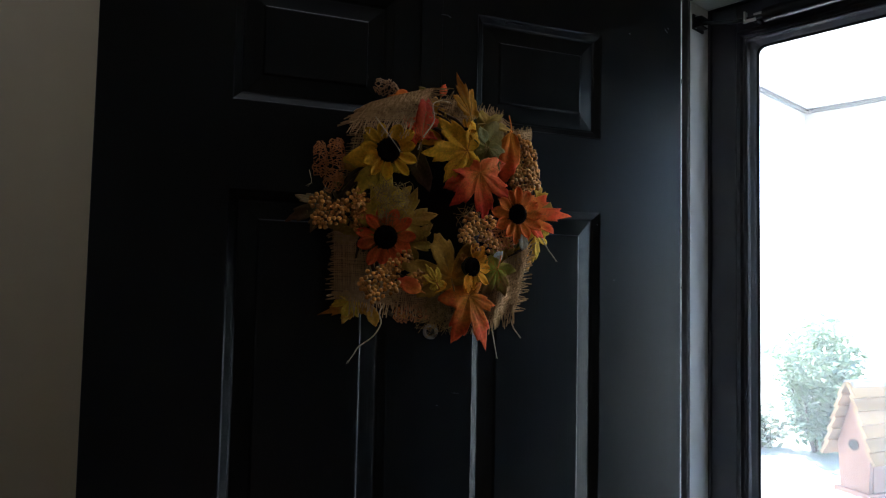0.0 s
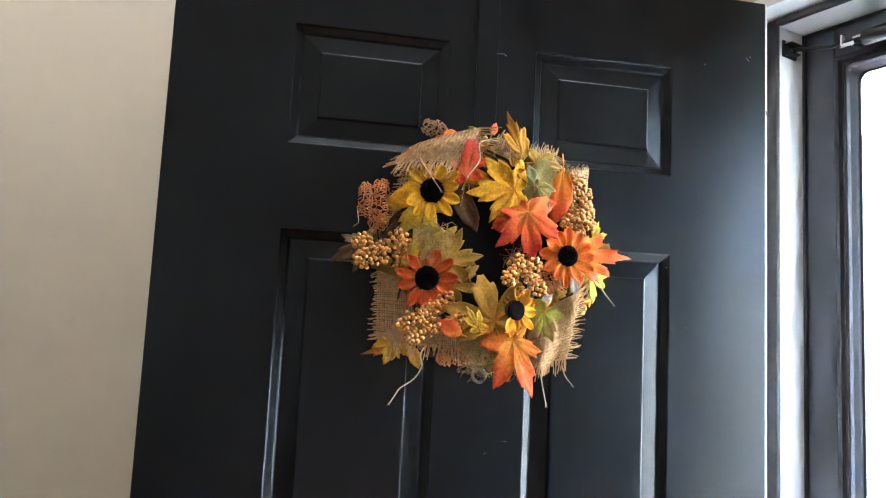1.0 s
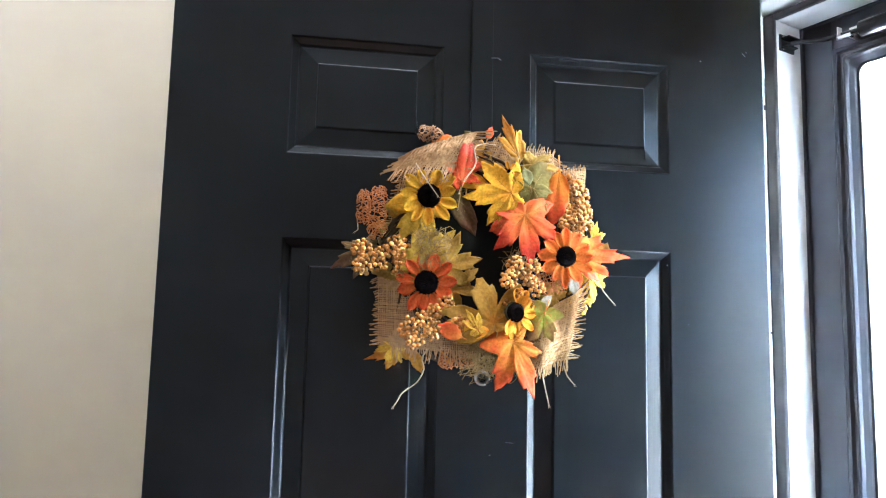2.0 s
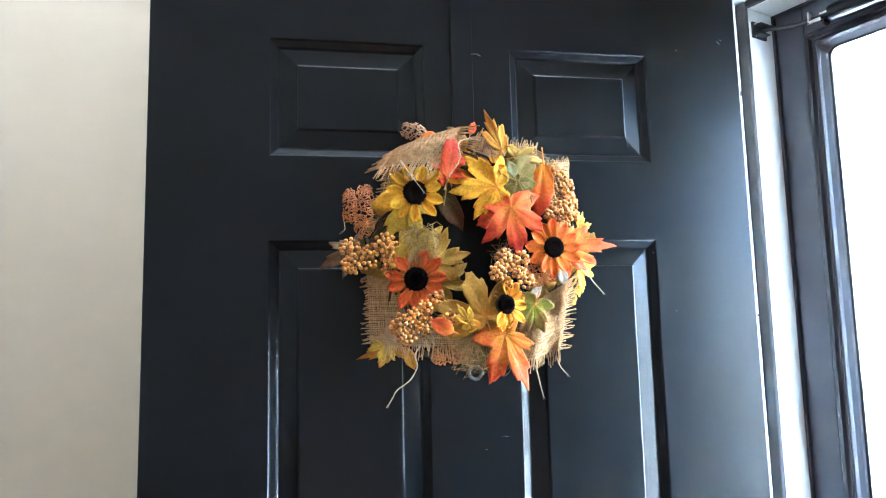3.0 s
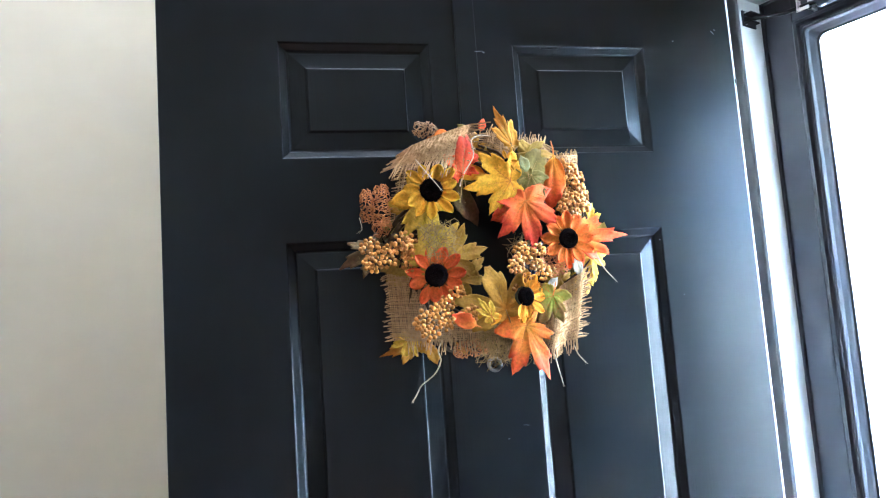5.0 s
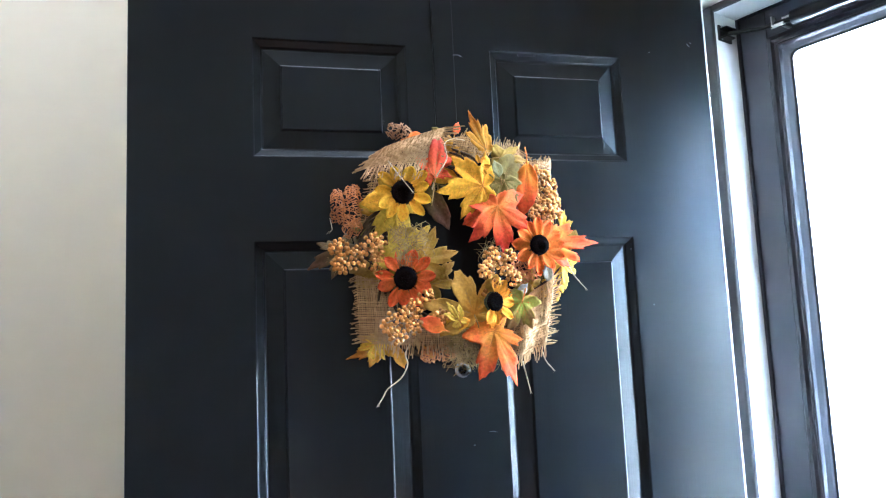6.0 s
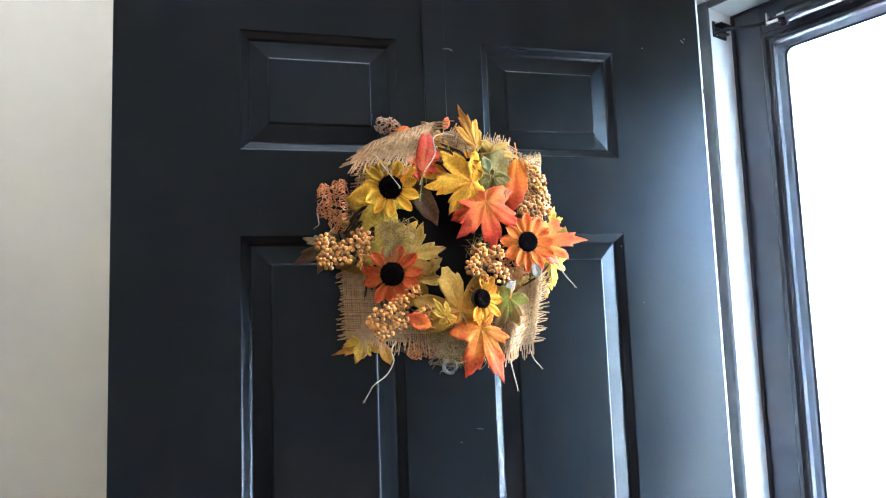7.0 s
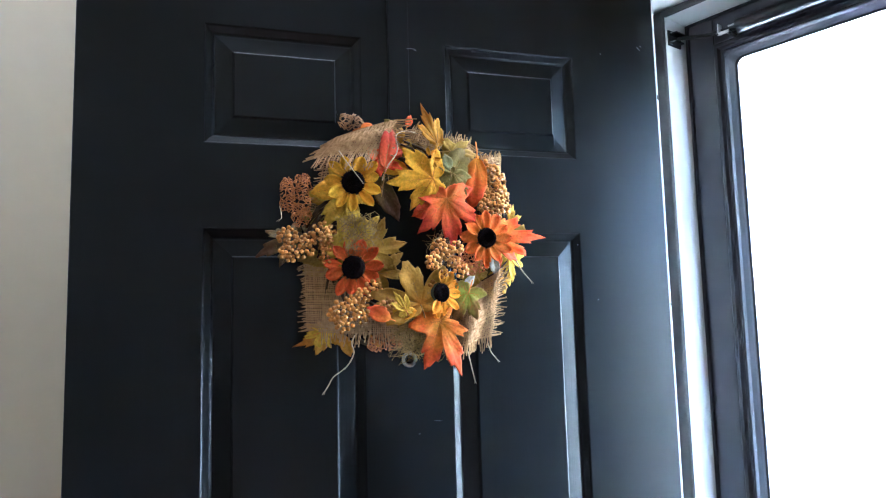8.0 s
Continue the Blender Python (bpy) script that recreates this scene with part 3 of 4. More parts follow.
def leaf(kind, x, y, z, size, roll, tilt, turn, material, curl=0.25, wide=1.0, name="leaf", label="", bend=0.0, lop=0.0):
    """One fabric leaf: two skins a hair apart, pleated along its veins, with raised veins and a stalk."""
    leaf_count[0] += 1
    rnd = random.Random(leaf_count[0] * 7 + 3)
    half = LEAF_KINDS[kind]
    fine_edge = sorted(list(half) + [(180 - a, r) for a, r in half[1:]], key=lambda q: q[0])
    fine_edge = [(a, r * min(1.0, 1 + lop * math.cos(radians(a)))) for a, r in fine_edge]
    tips = LEAF_TIPS[kind]
    bm = bmesh.new()
    shape = [(radians(a), r * (1 + rnd.uniform(-0.035, 0.03))) for a, r in fine_edge]
    skew = rnd.uniform(-0.12, 0.12)
    shape = [(a + skew * math.cos(a) ** 2 * (1 if r < 0.9 else 0.6), r) for a, r in shape]
    droop = rnd.uniform(-0.25, 0.10)
    steps = (0.18, 0.36, 0.54, 0.70, 0.86, 1.0)
    ripple = rnd.uniform(0, 6.28)

    def height(px, py, a, share):
        rr = math.hypot(px, py)
        near = min(abs(math.degrees(a) - t) for t in tips)
        pleat = -0.05 * math.exp(-(near / 10) ** 2) * rr
        return curl * (0.10 * rr - 0.70 * rr * rr) * size + pleat * size + 0.05 * size * math.sin(5 * a + ripple) * share ** 2 + (bend + droop) * size * py * py * 0.6 + 0.10 * size * noise.noise(Vector((px * 2.2, py * 2.2, ripple))) + 0.035 * size * noise.noise(Vector((px * 7, py * 7, ripple + 3)))

    skins = []
    for off in (0.0, -0.0006):
        centre = bm.verts.new((0, 0, off))
        rings = []
        for s in steps:
            ring = []
            for a, r in shape:
                px, py = r * s * math.cos(a) * wide, r * s * math.sin(a)
                ring.append(bm.verts.new((px * size, py * size, height(px, py, a, s) + off)))
            rings.append(ring)
        skins.append((centre, rings))
    n = len(shape)
    for (centre, rings), up in zip(skins, (True, False)):
        for k in range(n):
            j = (k + 1) % n
            f = (centre, rings[0][k], rings[0][j])
            bm.faces.new(f if up else f[::-1])
            for a, b in zip(rings, rings[1:]):
                f = (a[k], b[k], b[j], a[j])
                bm.faces.new(f if up else f[::-1])
    top, low = skins[0][1][-1], skins[1][1][-1]
    for k in range(n):
        j = (k + 1) % n
        bm.faces.new((top[k], low[k], low[j], top[j]))
    for f in bm.faces:
        f.smooth = True
    plain = len(bm.faces)
    for t in tips:
        a = radians(t)
        reach = max(r for b, r in shape if abs(math.degrees(b) - t) < 12) * 0.86
        pts = []
        for q in (0.02, 0.3, 0.6, 1.0):
            px, py = reach * q * math.cos(a) * wide, reach * q * math.sin(a)
            pts.append((px * size, py * size, height(px, py, a, q) + 0.0001))
        add_tube(bm, pts, 0.0003 + 0.002 * size, 4, 0.3)
        for q in (0.32, 0.52):
            for sg in (-1, 1):
                pts = []
                for e in (0.0, 0.5, 1.0):
                    px = (reach * q * math.cos(a) + 0.17 * e * math.cos(a + sg * 0.75)) * wide
                    py = reach * q * math.sin(a) + 0.17 * e * math.sin(a + sg * 0.75)
                    pts.append((px * size, py * size, height(px, py, a + sg * 0.1 * e, q) + 0.0002))
                add_tube(bm, pts, 0.0002 + 0.001 * size, 3, 0.4)
    add_tube(bm, [(0, 0, 0), (0.02 * size, -0.2 * size, -0.05 * size), (0.05 * size, -0.42 * size, -0.22 * size)], 0.0009, 5)
    bm.faces.ensure_lookup_table()
    for f in bm.faces[plain:]:
        f.material_index = 1
    ob = part(name, bm, material, wreath, label, place=facing(x, y, z, roll, tilt, turn))
    ob.data.materials.append(vein_pale if material in (YELLOW, LEMON, CORAL, ORANGE, YGREEN, LIGHT_GREEN) else vein_mat)
    return ob


def petal_mesh(name, length, width, material, rnd):
    bm = bmesh.new()
    rows, cols = 9, 4
    cup, lift = rnd.uniform(0.1, 0.3), rnd.uniform(-0.1, 0.25)
    skins = []
    for off in (0.0, -0.0005):
        grid = []
        for i in range(rows + 1):
            s = i / rows
            grow = min(1.0, s / 0.55)
            w = width * (0.34 + 0.66 * grow * grow * (3 - 2 * grow)) * max(0.0, 1 - max(0.0, (s - 0.50) / 0.51) ** 2.2) ** 0.6
            row = []
            for j in range(cols + 1):
                q = j / cols * 2 - 1
                zz = length * (lift * s * s * 0.5) + cup * width * (q * q) - 0.10 * width * math.exp(-(q / 0.3) ** 2)
                row.append(bm.verts.new((q * max(w, width * 0.06) / 2, s * length, zz + off)))
            grid.append(row)
        skins.append(grid)
    for grid, up in zip(skins, (True, False)):
        for a, b in zip(grid, grid[1:]):
            for j in range(cols):
                f = (a[j], a[j + 1], b[j + 1], b[j])
                bm.faces.new(f if up else f[::-1])
    g, h = skins
    rim_top = g[0] + [r[-1] for r in g[1:]] + g[-1][-2::-1] + [r[0] for r in g[-2:0:-1]]
    rim_low = h[0] + [r[-1] for r in h[1:]] + h[-1][-2::-1] + [r[0] for r in h[-2:0:-1]]
    for k in range(len(rim_top)):
        j = (k + 1) % len(rim_top)
        bm.faces.new((rim_top[k], rim_low[k], rim_low[j], rim_top[j]))
    me = bpy.data.meshes.new(name)
    bm.to_mesh(me)
    bm.free()
    me.shade_smooth()
    me.materials.append(material)
    return me


def sunflower(x, y, z, radius, disc, count, material, label, roll=0, tilt=0, turn=0, seed=1, spread=(0, 360)):
    """Fabric sunflower: a fuzzy dark centre and two rows of single petals."""
    rnd = random.Random(seed)
    flower = part("sunflower", bmesh.new(), DARK, wreath, label, place=facing(x, y, z, roll, tilt, turn))
    bm = bmesh.new()
    rings = [[Vector((r * math.cos(a), r * math.sin(a), h)) for a in (2 * math.pi * k / 14 for k in range(14))] for r, h in ((disc * 0.3, -0.020), (disc * 0.9, -0.009), (disc * 1.1, -0.005), (disc * 0.6, -0.004))]
    loft_rings(bm, rings)
    bm.to_mesh(flower.data)
    bm.free()
    bm = bmesh.new()
    rings = [[Vector((disc * r * math.cos(a), disc * r * math.sin(a), h * disc)) for a in (2 * math.pi * k / 20 for k in range(20))] for r, h in ((0.9, -0.3), (1.0, -0.05), (0.97, 0.14), (0.85, 0.28), (0.6, 0.36), (0.3, 0.34))]
    loft_rings(bm, rings)
    for k in range(420):
        q = math.sqrt((k + 0.5) / 420)
        a = k * 2.39996
        r = disc * q * 1.02
        h = disc * (0.37 - 0.40 * q ** 3.2)
        p = Vector((r * math.cos(a), r * math.sin(a), h))
        d = Vector((0.75 * q * math.cos(a) + rnd.uniform(-0.3, 0.3), 0.75 * q * math.sin(a) + rnd.uniform(-0.3, 0.3), 1)).normalized()
        s = d.orthogonal().normalized() * disc * 0.035
        t = d.cross(s)
        e = bm.verts.new(p + d * disc * rnd.uniform(0.08, 0.17))
        vs = [bm.verts.new(p + s * math.cos(b) + t * math.sin(b)) for b in (0, 2.09, 4.19)]
        for m in range(3):
            bm.faces.new((vs[m], vs[(m + 1) % 3], e))
    part("disc", bm, seed_mat, flower, "fuzzy dark brown flower centre")
    shapes = [petal_mesh("petal", radius - disc * 0.75, radius * 0.40 * rnd.uniform(0.9, 1.12), material, rnd) for _ in range(4)]
    for k in range(count):
        a = spread[0] + (spread[1] - spread[0]) * (k + rnd.uniform(-0.16, 0.16)) / count
        p = new("petal", shapes[k % 4])
        p.parent = flower
        back_row = k % 2
        s = rnd.uniform(0.86, 1.06) * (1.0 if back_row else 0.94)
        p.matrix_basis = pose(0, 0, -0.002 - 0.0025 * back_row, 0, 0, a - 90) @ pose(0, disc * 0.72, 0, rnd.uniform(-8, 14), rnd.uniform(-14, 14), 0) @ Matrix.Diagonal((rnd.uniform(0.9, 1.1), s, 1, 1))
    return flower


berry_bm = bmesh.new()
bmesh.ops.create_icosphere(berry_bm, subdivisions=2, radius=0.0032)
berry_mesh = bpy.data.meshes.new("berry")
for v in berry_bm.verts:
    if v.co.z > 0.0030:
        v.co.z -= 0.0005
berry_bm.to_mesh(berry_mesh)
berry_bm.free()
berry_mesh.shade_smooth()
berry_mesh.materials.append(berry_mat)


def berries(x, y, z, clumps, seed):
    """A spray of berries: tight clumps (offset across, offset up, radius) on stalks from one twig."""
    rnd = random.Random(seed)
    spray = part("berry_spray", bmesh.new(), vine_mat, wreath, "spray of small glossy golden tan berries", place=facing(x, y, z))
    bm = bmesh.new()
    got = []
    for cx, cz, r in clumps:
        r *= 1.15
        lift = rnd.uniform(-0.004, 0.005)
        knot = Vector((cx, cz, lift - 0.006))
        add_tube(bm, [(0, 0, -0.012), (cx * 0.6, cz * 0.6, -0.012), knot], 0.0009, 5)
        for _ in range(260):
            a, q = rnd.uniform(0, 6.283), math.sqrt(rnd.random())
            p = Vector((cx + r * q * math.cos(a), cz + r * q * math.sin(a), lift + 0.8 * r * math.sqrt(1 - q * q * 0.9) * rnd.uniform(0.5, 1.0)))
            if all((p - g).length > 0.0048 for g in got):
                got.append(p)
                add_tube(bm, [knot, (p + knot) / 2, p], 0.0005, 4)
    for p in got:
        ob = new("berry", berry_mesh)
        ob.parent = spray
        ob.matrix_basis = Matrix.LocRotScale(p, Euler((rnd.uniform(-1, 1), rnd.uniform(-1, 1), rnd.uniform(0, 6))), (rnd.uniform(0.86, 1.08),) * 3)
    bm.to_mesh(spray.data)
    bm.free()
    return spray


def burlap(corners, bulge, fringe, seed, fold=0.0, pitch=0.0027, label="piece of natural burlap with a frayed edge", rag=0.014):
    """Woven burlap: single threads over and under, on a bulging patch between four corners (lower left, lower right,
    upper left, upper right). fringe: which edges are frayed, of l, r, b, t."""
    rnd = random.Random(seed)
    a, b, c, d = [Vector(p) for p in corners]
    width = max((b - a).length, (d - c).length)
    height = max((c - a).length, (d - b).length)

    def surface(s, t):
        p = a * (1 - s) * (1 - t) + b * s * (1 - t) + c * (1 - s) * t + d * s * t
        cs, ct = min(1, max(0, s)), min(1, max(0, t))
        out = bulge * math.sin(math.pi * cs) ** 0.8 * (0.5 + 0.5 * math.sin(math.pi * ct)) + fold * math.sin(2.2 * math.pi * cs + 1.4 * ct) + 0.003 * noise.noise(Vector((s * 3, t * 3, seed)))
        return p + Vector((0, -out, 0))

    bm = bmesh.new()
    nu, nv = max(4, int(width / pitch)), max(4, int(height / pitch))
    for along, across, length, lo_f, hi_f in ((0, nv, width, "l", "r"), (1, nu, height, "b", "t")):
        for k in range(across + 1):
            q = (k + rnd.uniform(-0.22, 0.22)) / across
            lo = -rnd.uniform(0.3, 1) * rag / length if lo_f in fringe else 0.0
            hi = 1 + rnd.uniform(0.3, 1) * rag / length if hi_f in fringe else 1.0
            steps = max(6, int((hi - lo) * length / 0.0042))
            drift = rnd.uniform(-0.004, 0.004)
            splay, lean = rnd.uniform(-0.22, 0.22), rnd.uniform(0, 0.3)
            pts = []
            for i in range(steps + 1):
                s = lo + (hi - lo) * i / steps
                over = 0.0006 * math.sin(math.pi * (s * (nu if along == 0 else nv) + k))
                out_by = max(0, -s, s - 1)
                qq = q + drift * math.sin(s * 5 + k) + out_by * splay * length / (height if along == 0 else width)
                p = surface(s, qq) if along == 0 else surface(qq, s)
                pts.append(p + Vector((0, over - out_by * length * lean, -0.25 * out_by * length)))
            add_tube(bm, pts, rnd.uniform(0.00075, 0.00108), 4)
    return tagged(part("burlap", bm, burlap_mat, wreath, label), kind="stuff")


def twine(points, radius=0.0010, name="twine", label="loose end of pale jute twine"):
    """A string through a few points, rounded off, with a frayed end."""
    pts = [Vector(p) for p in points]
    fine = []
    for i in range(len(pts) - 1):
        p0, p1, p2, p3 = pts[max(i - 1, 0)], pts[i], pts[i + 1], pts[min(i + 2, len(pts) - 1)]
        for k in range(6):
            t = k / 6
            fine.append(0.5 * ((2 * p1) + (p2 - p0) * t + (2 * p0 - 5 * p1 + 4 * p2 - p3) * t * t + (3 * p1 - p0 - 3 * p2 + p3) * t ** 3))
    fine.append(pts[-1])
    bm = tube(fine, radius, 6, 0.7)
    d = (fine[-1] - fine[-2]).normalized()
    for k in range(3):
        w = Vector((0.4 * math.sin(k * 2.1), 0.3 * math.cos(k), 0.4 * math.cos(k * 2.1)))
        add_tube(bm, [fine[-1] - d * 0.002, fine[-1] + (d + w) * 0.004], radius * 0.35, 4)
    return part(name, bm, jute_mat, wreath, label)


def lace(x, y, z, w, h, roll, seed, bulge=0.012, net=None, label="crumpled open rust-coloured mesh ribbon"):
    """A crumpled rosette of open rust-coloured mesh: a net of thin strands."""
    rnd = random.Random(seed)
    bm = bmesh.new()
    nx, ny = max(4, int(w / 0.0036)), max(4, int(h / 0.0036))
    knots = {}
    for layer in (0,):
        for i in range(nx + 1):
            for j in range(ny + 1):
                px = (i + rnd.uniform(-0.35, 0.35)) / nx - 0.5
                py = (j + 0.5 * (i % 2) + rnd.uniform(-0.35, 0.35)) / ny - 0.5
                out = bulge * math.cos(math.pi * px * 0.9) * math.cos(math.pi * py * 0.8) * (1 - 0.6 * layer) + 0.06 * w * math.sin(px * 9 + layer * 2) + 0.002 * noise.noise(Vector((px * 6, py * 6, seed + layer)))
                knots[layer, i, j] = Vector((px * w * (1 - 0.9 * py * py), py * h * (1 - 0.5 * px * px), out + 0.08 * w * abs(math.sin(px * 5 + seed)) * (1 - layer)))
        for i in range(nx + 1):
            for j in range(ny + 1):
                for di, dj in ((1, 0), (0, 1), (1, -1 if i % 2 == 0 else 1)):
                    e = knots.get((layer, i + di, j + dj))
                    if e is not None and rnd.random() < 0.72:
                        p = knots[layer, i, j]
                        add_tube(bm, [p, (p + e) / 2 + Vector((0, 0, 0.0006)), e], 0.00074, 4)
    return tagged(part("mesh_ribbon", bm, net or lace_mat, wreath, label, place=facing(x, y, z, roll)), kind="stuff")


def straw(x, y, z, wx, wz, count, seed):
    rnd = random.Random(seed)
    bm = bmesh.new()
    for _ in range(count):
        p = Vector((x + rnd.uniform(-0.5, 0.5) * wx, y + rnd.uniform(-0.012, 0.012), z + rnd.uniform(-0.5, 0.5) * wz))
        a, ln = rnd.uniform(0, 3.14), rnd.uniform(0.012, 0.03)
        d = Vector((math.cos(a), rnd.uniform(-0.3, 0.1), math.sin(a))) * ln
        k = Vector((rnd.uniform(-1, 1), rnd.uniform(-1, 0.2), rnd.uniform(-1, 1))) * 0.008
        add_tube(bm, [p - d / 2, p - d / 6 + k * 0.7, p + d / 6 + k, p + d / 2], rnd.uniform(0.00028, 0.0005), 4)
    return tagged(part("straw", bm, straw_mat, wreath, "tangle of dry straw-coloured fibres"), kind="stuff")


# ring of twisted twigs that carries it all
RX, RZ, RR = 0.4545, 1.594, 0.128
bm = bmesh.new()
rnd = random.Random(5)
for k in range(64):
    a0, span, ph = rnd.uniform(0, 6.283), rnd.uniform(1.6, 4.0), rnd.uniform(0, 6.283)
    rr, tw = rnd.uniform(0.010, 0.030), rnd.uniform(1.5, 4)
    pts = []
    for i in range(22):
        a = a0 + span * i / 21
        b = ph + tw * a
        r = RR + rr * math.cos(b)
        pts.append((RX + r * math.cos(a), -0.034 + rr * math.sin(b), RZ + r * math.sin(a)))
    add_tube(bm, pts, rnd.uniform(0.0016, 0.0034), 5, 0.7)
tagged(part("twig_ring", bm, vine_mat, wreath, "ring of twisted brown twigs"), kind="stuff")
# under layer of dull leaves all round the ring
rnd = random.Random(11)
for k in range(46):
    a = 6.283 * (k + rnd.uniform(-0.3, 0.3)) / 46
    r = RR + (0.004 if k % 2 else -0.016) + rnd.uniform(-0.010, 0.010)
    if 215 < math.degrees(a) < 315:
        continue
    out_by = math.degrees(a) - 90 + rnd.uniform(-50, 50)
    leaf(rnd.choice(("broad", "ovate", "oak")), RX + r * math.cos(a), -0.052 - 0.008 * rnd.random(), RZ + r * math.sin(a), rnd.uniform(0.030, 0.040), out_by, rnd.uniform(-25, 12), rnd.uniform(-25, 25), rnd.choice((OLIVE, BROWN, DARK, GREEN, TAN, OLIVE)), curl=rnd.uniform(0.1, 0.5))

# burlap
burlap(((0.319, -0.066, 1.712), (0.398, -0.084, 1.717), (0.347, -0.045, 1.747), (0.432, -0.066, 1.772)), 0.016, "lbr", 1, rag=0.028)
burlap(((0.314, -0.05, 1.634), (0.349, -0.055, 1.627), (0.331, -0.045, 1.716), (0.37, -0.05, 1.716)), 0.006, "l", 2)
burlap(((0.304, -0.045, 1.475), (0.39, -0.052, 1.467), (0.301, -0.05, 1.565), (0.373, -0.055, 1.566)), 0.01, "l", 3)
burlap(((0.322, -0.056, 1.473), (0.481, -0.062, 1.466), (0.324, -0.06, 1.505), (0.482, -0.06, 1.491)), 0.012, "b", 4, rag=0.018)
burlap(((0.502, -0.06, 1.445), (0.566, -0.05, 1.459), (0.515, -0.07, 1.514), (0.576, -0.064, 1.555)), 0.034, "rb", 5, fold=0.013, rag=0.02)
burlap(((0.444, -0.05, 1.730), (0.545, -0.05, 1.715), (0.458, -0.04, 1.764), (0.549, -0.035, 1.748)), 0.012, "ltr", 6, fold=0.006, rag=0.024)
burlap(((0.552, -0.06, 1.691), (0.592, -0.05, 1.689), (0.558, -0.06, 1.724), (0.594, -0.05, 1.727)), 0.006, "t", 7)

# mesh ribbon, straw
lace(0.2767, -0.055, 1.6582, 0.0190, 0.0480, 2, 3)
lace(0.2959, -0.06, 1.6583, 0.0250, 0.0580, -3, 8)
lace(0.3676, -0.045, 1.7681, 0.0380, 0.0220, -8, 4, net=tan_lace, label="crumpled open tan mesh ribbon")
lace(0.297, -0.05, 1.629, 0.0280, 0.0200, 30, 9)
lace(0.537, -0.074, 1.568, 0.0480, 0.0420, 20, 5)
lace(0.4125, -0.045, 1.4551, 0.0546, 0.0234, 5, 6)
straw(0.458, -0.078, 1.462, 0.080, 0.052, 320, 3)
straw(0.3686, -0.08, 1.6033, 0.040, 0.044, 170, 4)
straw(0.4921, -0.07, 1.5911, 0.040, 0.030, 40, 5)

# leaves at the outer edge
leaf("broad", 0.2873, -0.05, 1.5983, 0.0565, 110, 10, 20, BROWN, wide=0.8)
leaf("ovate", 0.35, -0.058, 1.5768, 0.0612, 95, 0, 0, OLIVE, wide=0.58)
leaf("broad", 0.3369, -0.045, 1.4706, 0.0533, 109, 6, 0, GOLD, wide=0.62)
leaf("oak", 0.324, -0.05, 1.4728, 0.0268, 159, 0, 0, YGREEN, wide=1.1)
leaf("ovate", 0.3515, -0.05, 1.4671, 0.0321, -159, 0, 0, GOLD, wide=0.77)
leaf("ovate", 0.389, -0.045, 1.4654, 0.0245, -134, 0, 0, TAN, wide=0.64)
leaf("broad", 0.4925, -0.055, 1.743, 0.0623, 25, 12, 10, GOLD, wide=0.5)
leaf("ovate", 0.4046, -0.098, 1.6906, 0.0789, -12, -8, 0, RED, wide=0.48)
leaf("broad", 0.4009, -0.082, 1.7081, 0.0466, -67, 0, 0, RED, wide=0.75)
leaf("ovate", 0.4485, -0.05, 1.7662, 0.0219, -22, 0, 0, RED, wide=0.77)
leaf("ovate", 0.4314, -0.048, 1.7645, 0.0204, 49, 0, 0, GREEN, wide=0.83)
leaf("ovate", 0.3792, -0.055, 1.7591, 0.0245, -82, 0, 0, CORAL, wide=0.90)
leaf("broad", 0.5056, -0.08, 1.7254, 0.0523, -92, -6, 0, OLIVE, curl=0.4, wide=0.6)
leaf("broad", 0.6034, -0.05, 1.6272, 0.0331, -24, 0, 0, LEMON, wide=0.8)
leaf("ovate", 0.608, -0.06, 1.5977, 0.0317, -34, 0, 0, OLIVE, wide=1.02)
leaf("oak", 0.5971, -0.058, 1.5766, 0.042, -157, -4, -15, LEMON, wide=0.85)
leaf("broad", 0.5971, -0.058, 1.5766, 0.0714, 161, -8, -20, LEMON, wide=0.62)
leaf("ovate", 0.5527, -0.07, 1.6814, 0.0148, -123, 0, 0, CORAL, wide=1.02)
leaf("ovate", 0.5771, -0.06, 1.6754, 0.0212, -76, 0, 0, CORAL, wide=0.77)
# grey-green leaves and bud
leaf("ovate", 0.5036, -0.086, 1.6886, 0.0498, -35, 0, 8, GREEN, wide=1.22)
leaf("broad", 0.5056, -0.09, 1.6894, 0.0408, 159, 0, 0, GREEN, wide=1.1)
leaf("ovate", 0.5075, -0.084, 1.6859, 0.0304, -125, 0, 0, GREEN, wide=1.02)
leaf("oak", 0.497, -0.086, 1.6885, 0.0321, 43, 0, 0, GREEN)
leaf("ovate", 0.4981, -0.096, 1.6943, 0.025, 13, 0, 0, PALE_GREEN, wide=0.83)
# upper leaves
leaf("ovate", 0.3933, -0.07, 1.6887, 0.073, -147, 0, 0, BROWN, wide=0.64)
leaf("ovate", 0.3914, -0.066, 1.6784, 0.0298, -113, 0, 0, DARK, wide=0.77)
leaf("ovate", 0.4416, -0.076, 1.6961, 0.0539, 79, 0, 0, YELLOW, wide=0.70)
leaf("broad", 0.4743, -0.09, 1.6826, 0.0683, 97, 4, -6, YELLOW, curl=0.2, lop=0.1)
leaf("ovate", 0.4625, -0.086, 1.6816, 0.035, -59, 0, 0, YELLOW, wide=0.96)
leaf("broad", 0.356, -0.074, 1.6647, 0.0623, 149, 5, 0, LEMON)
leaf("ovate", 0.3554, -0.078, 1.6694, 0.0505, 102, 0, 0, YELLOW, wide=0.83)
leaf("ovate", 0.544, -0.084, 1.7156, 0.0741, 172, 4, 15, ORANGE, wide=0.72)
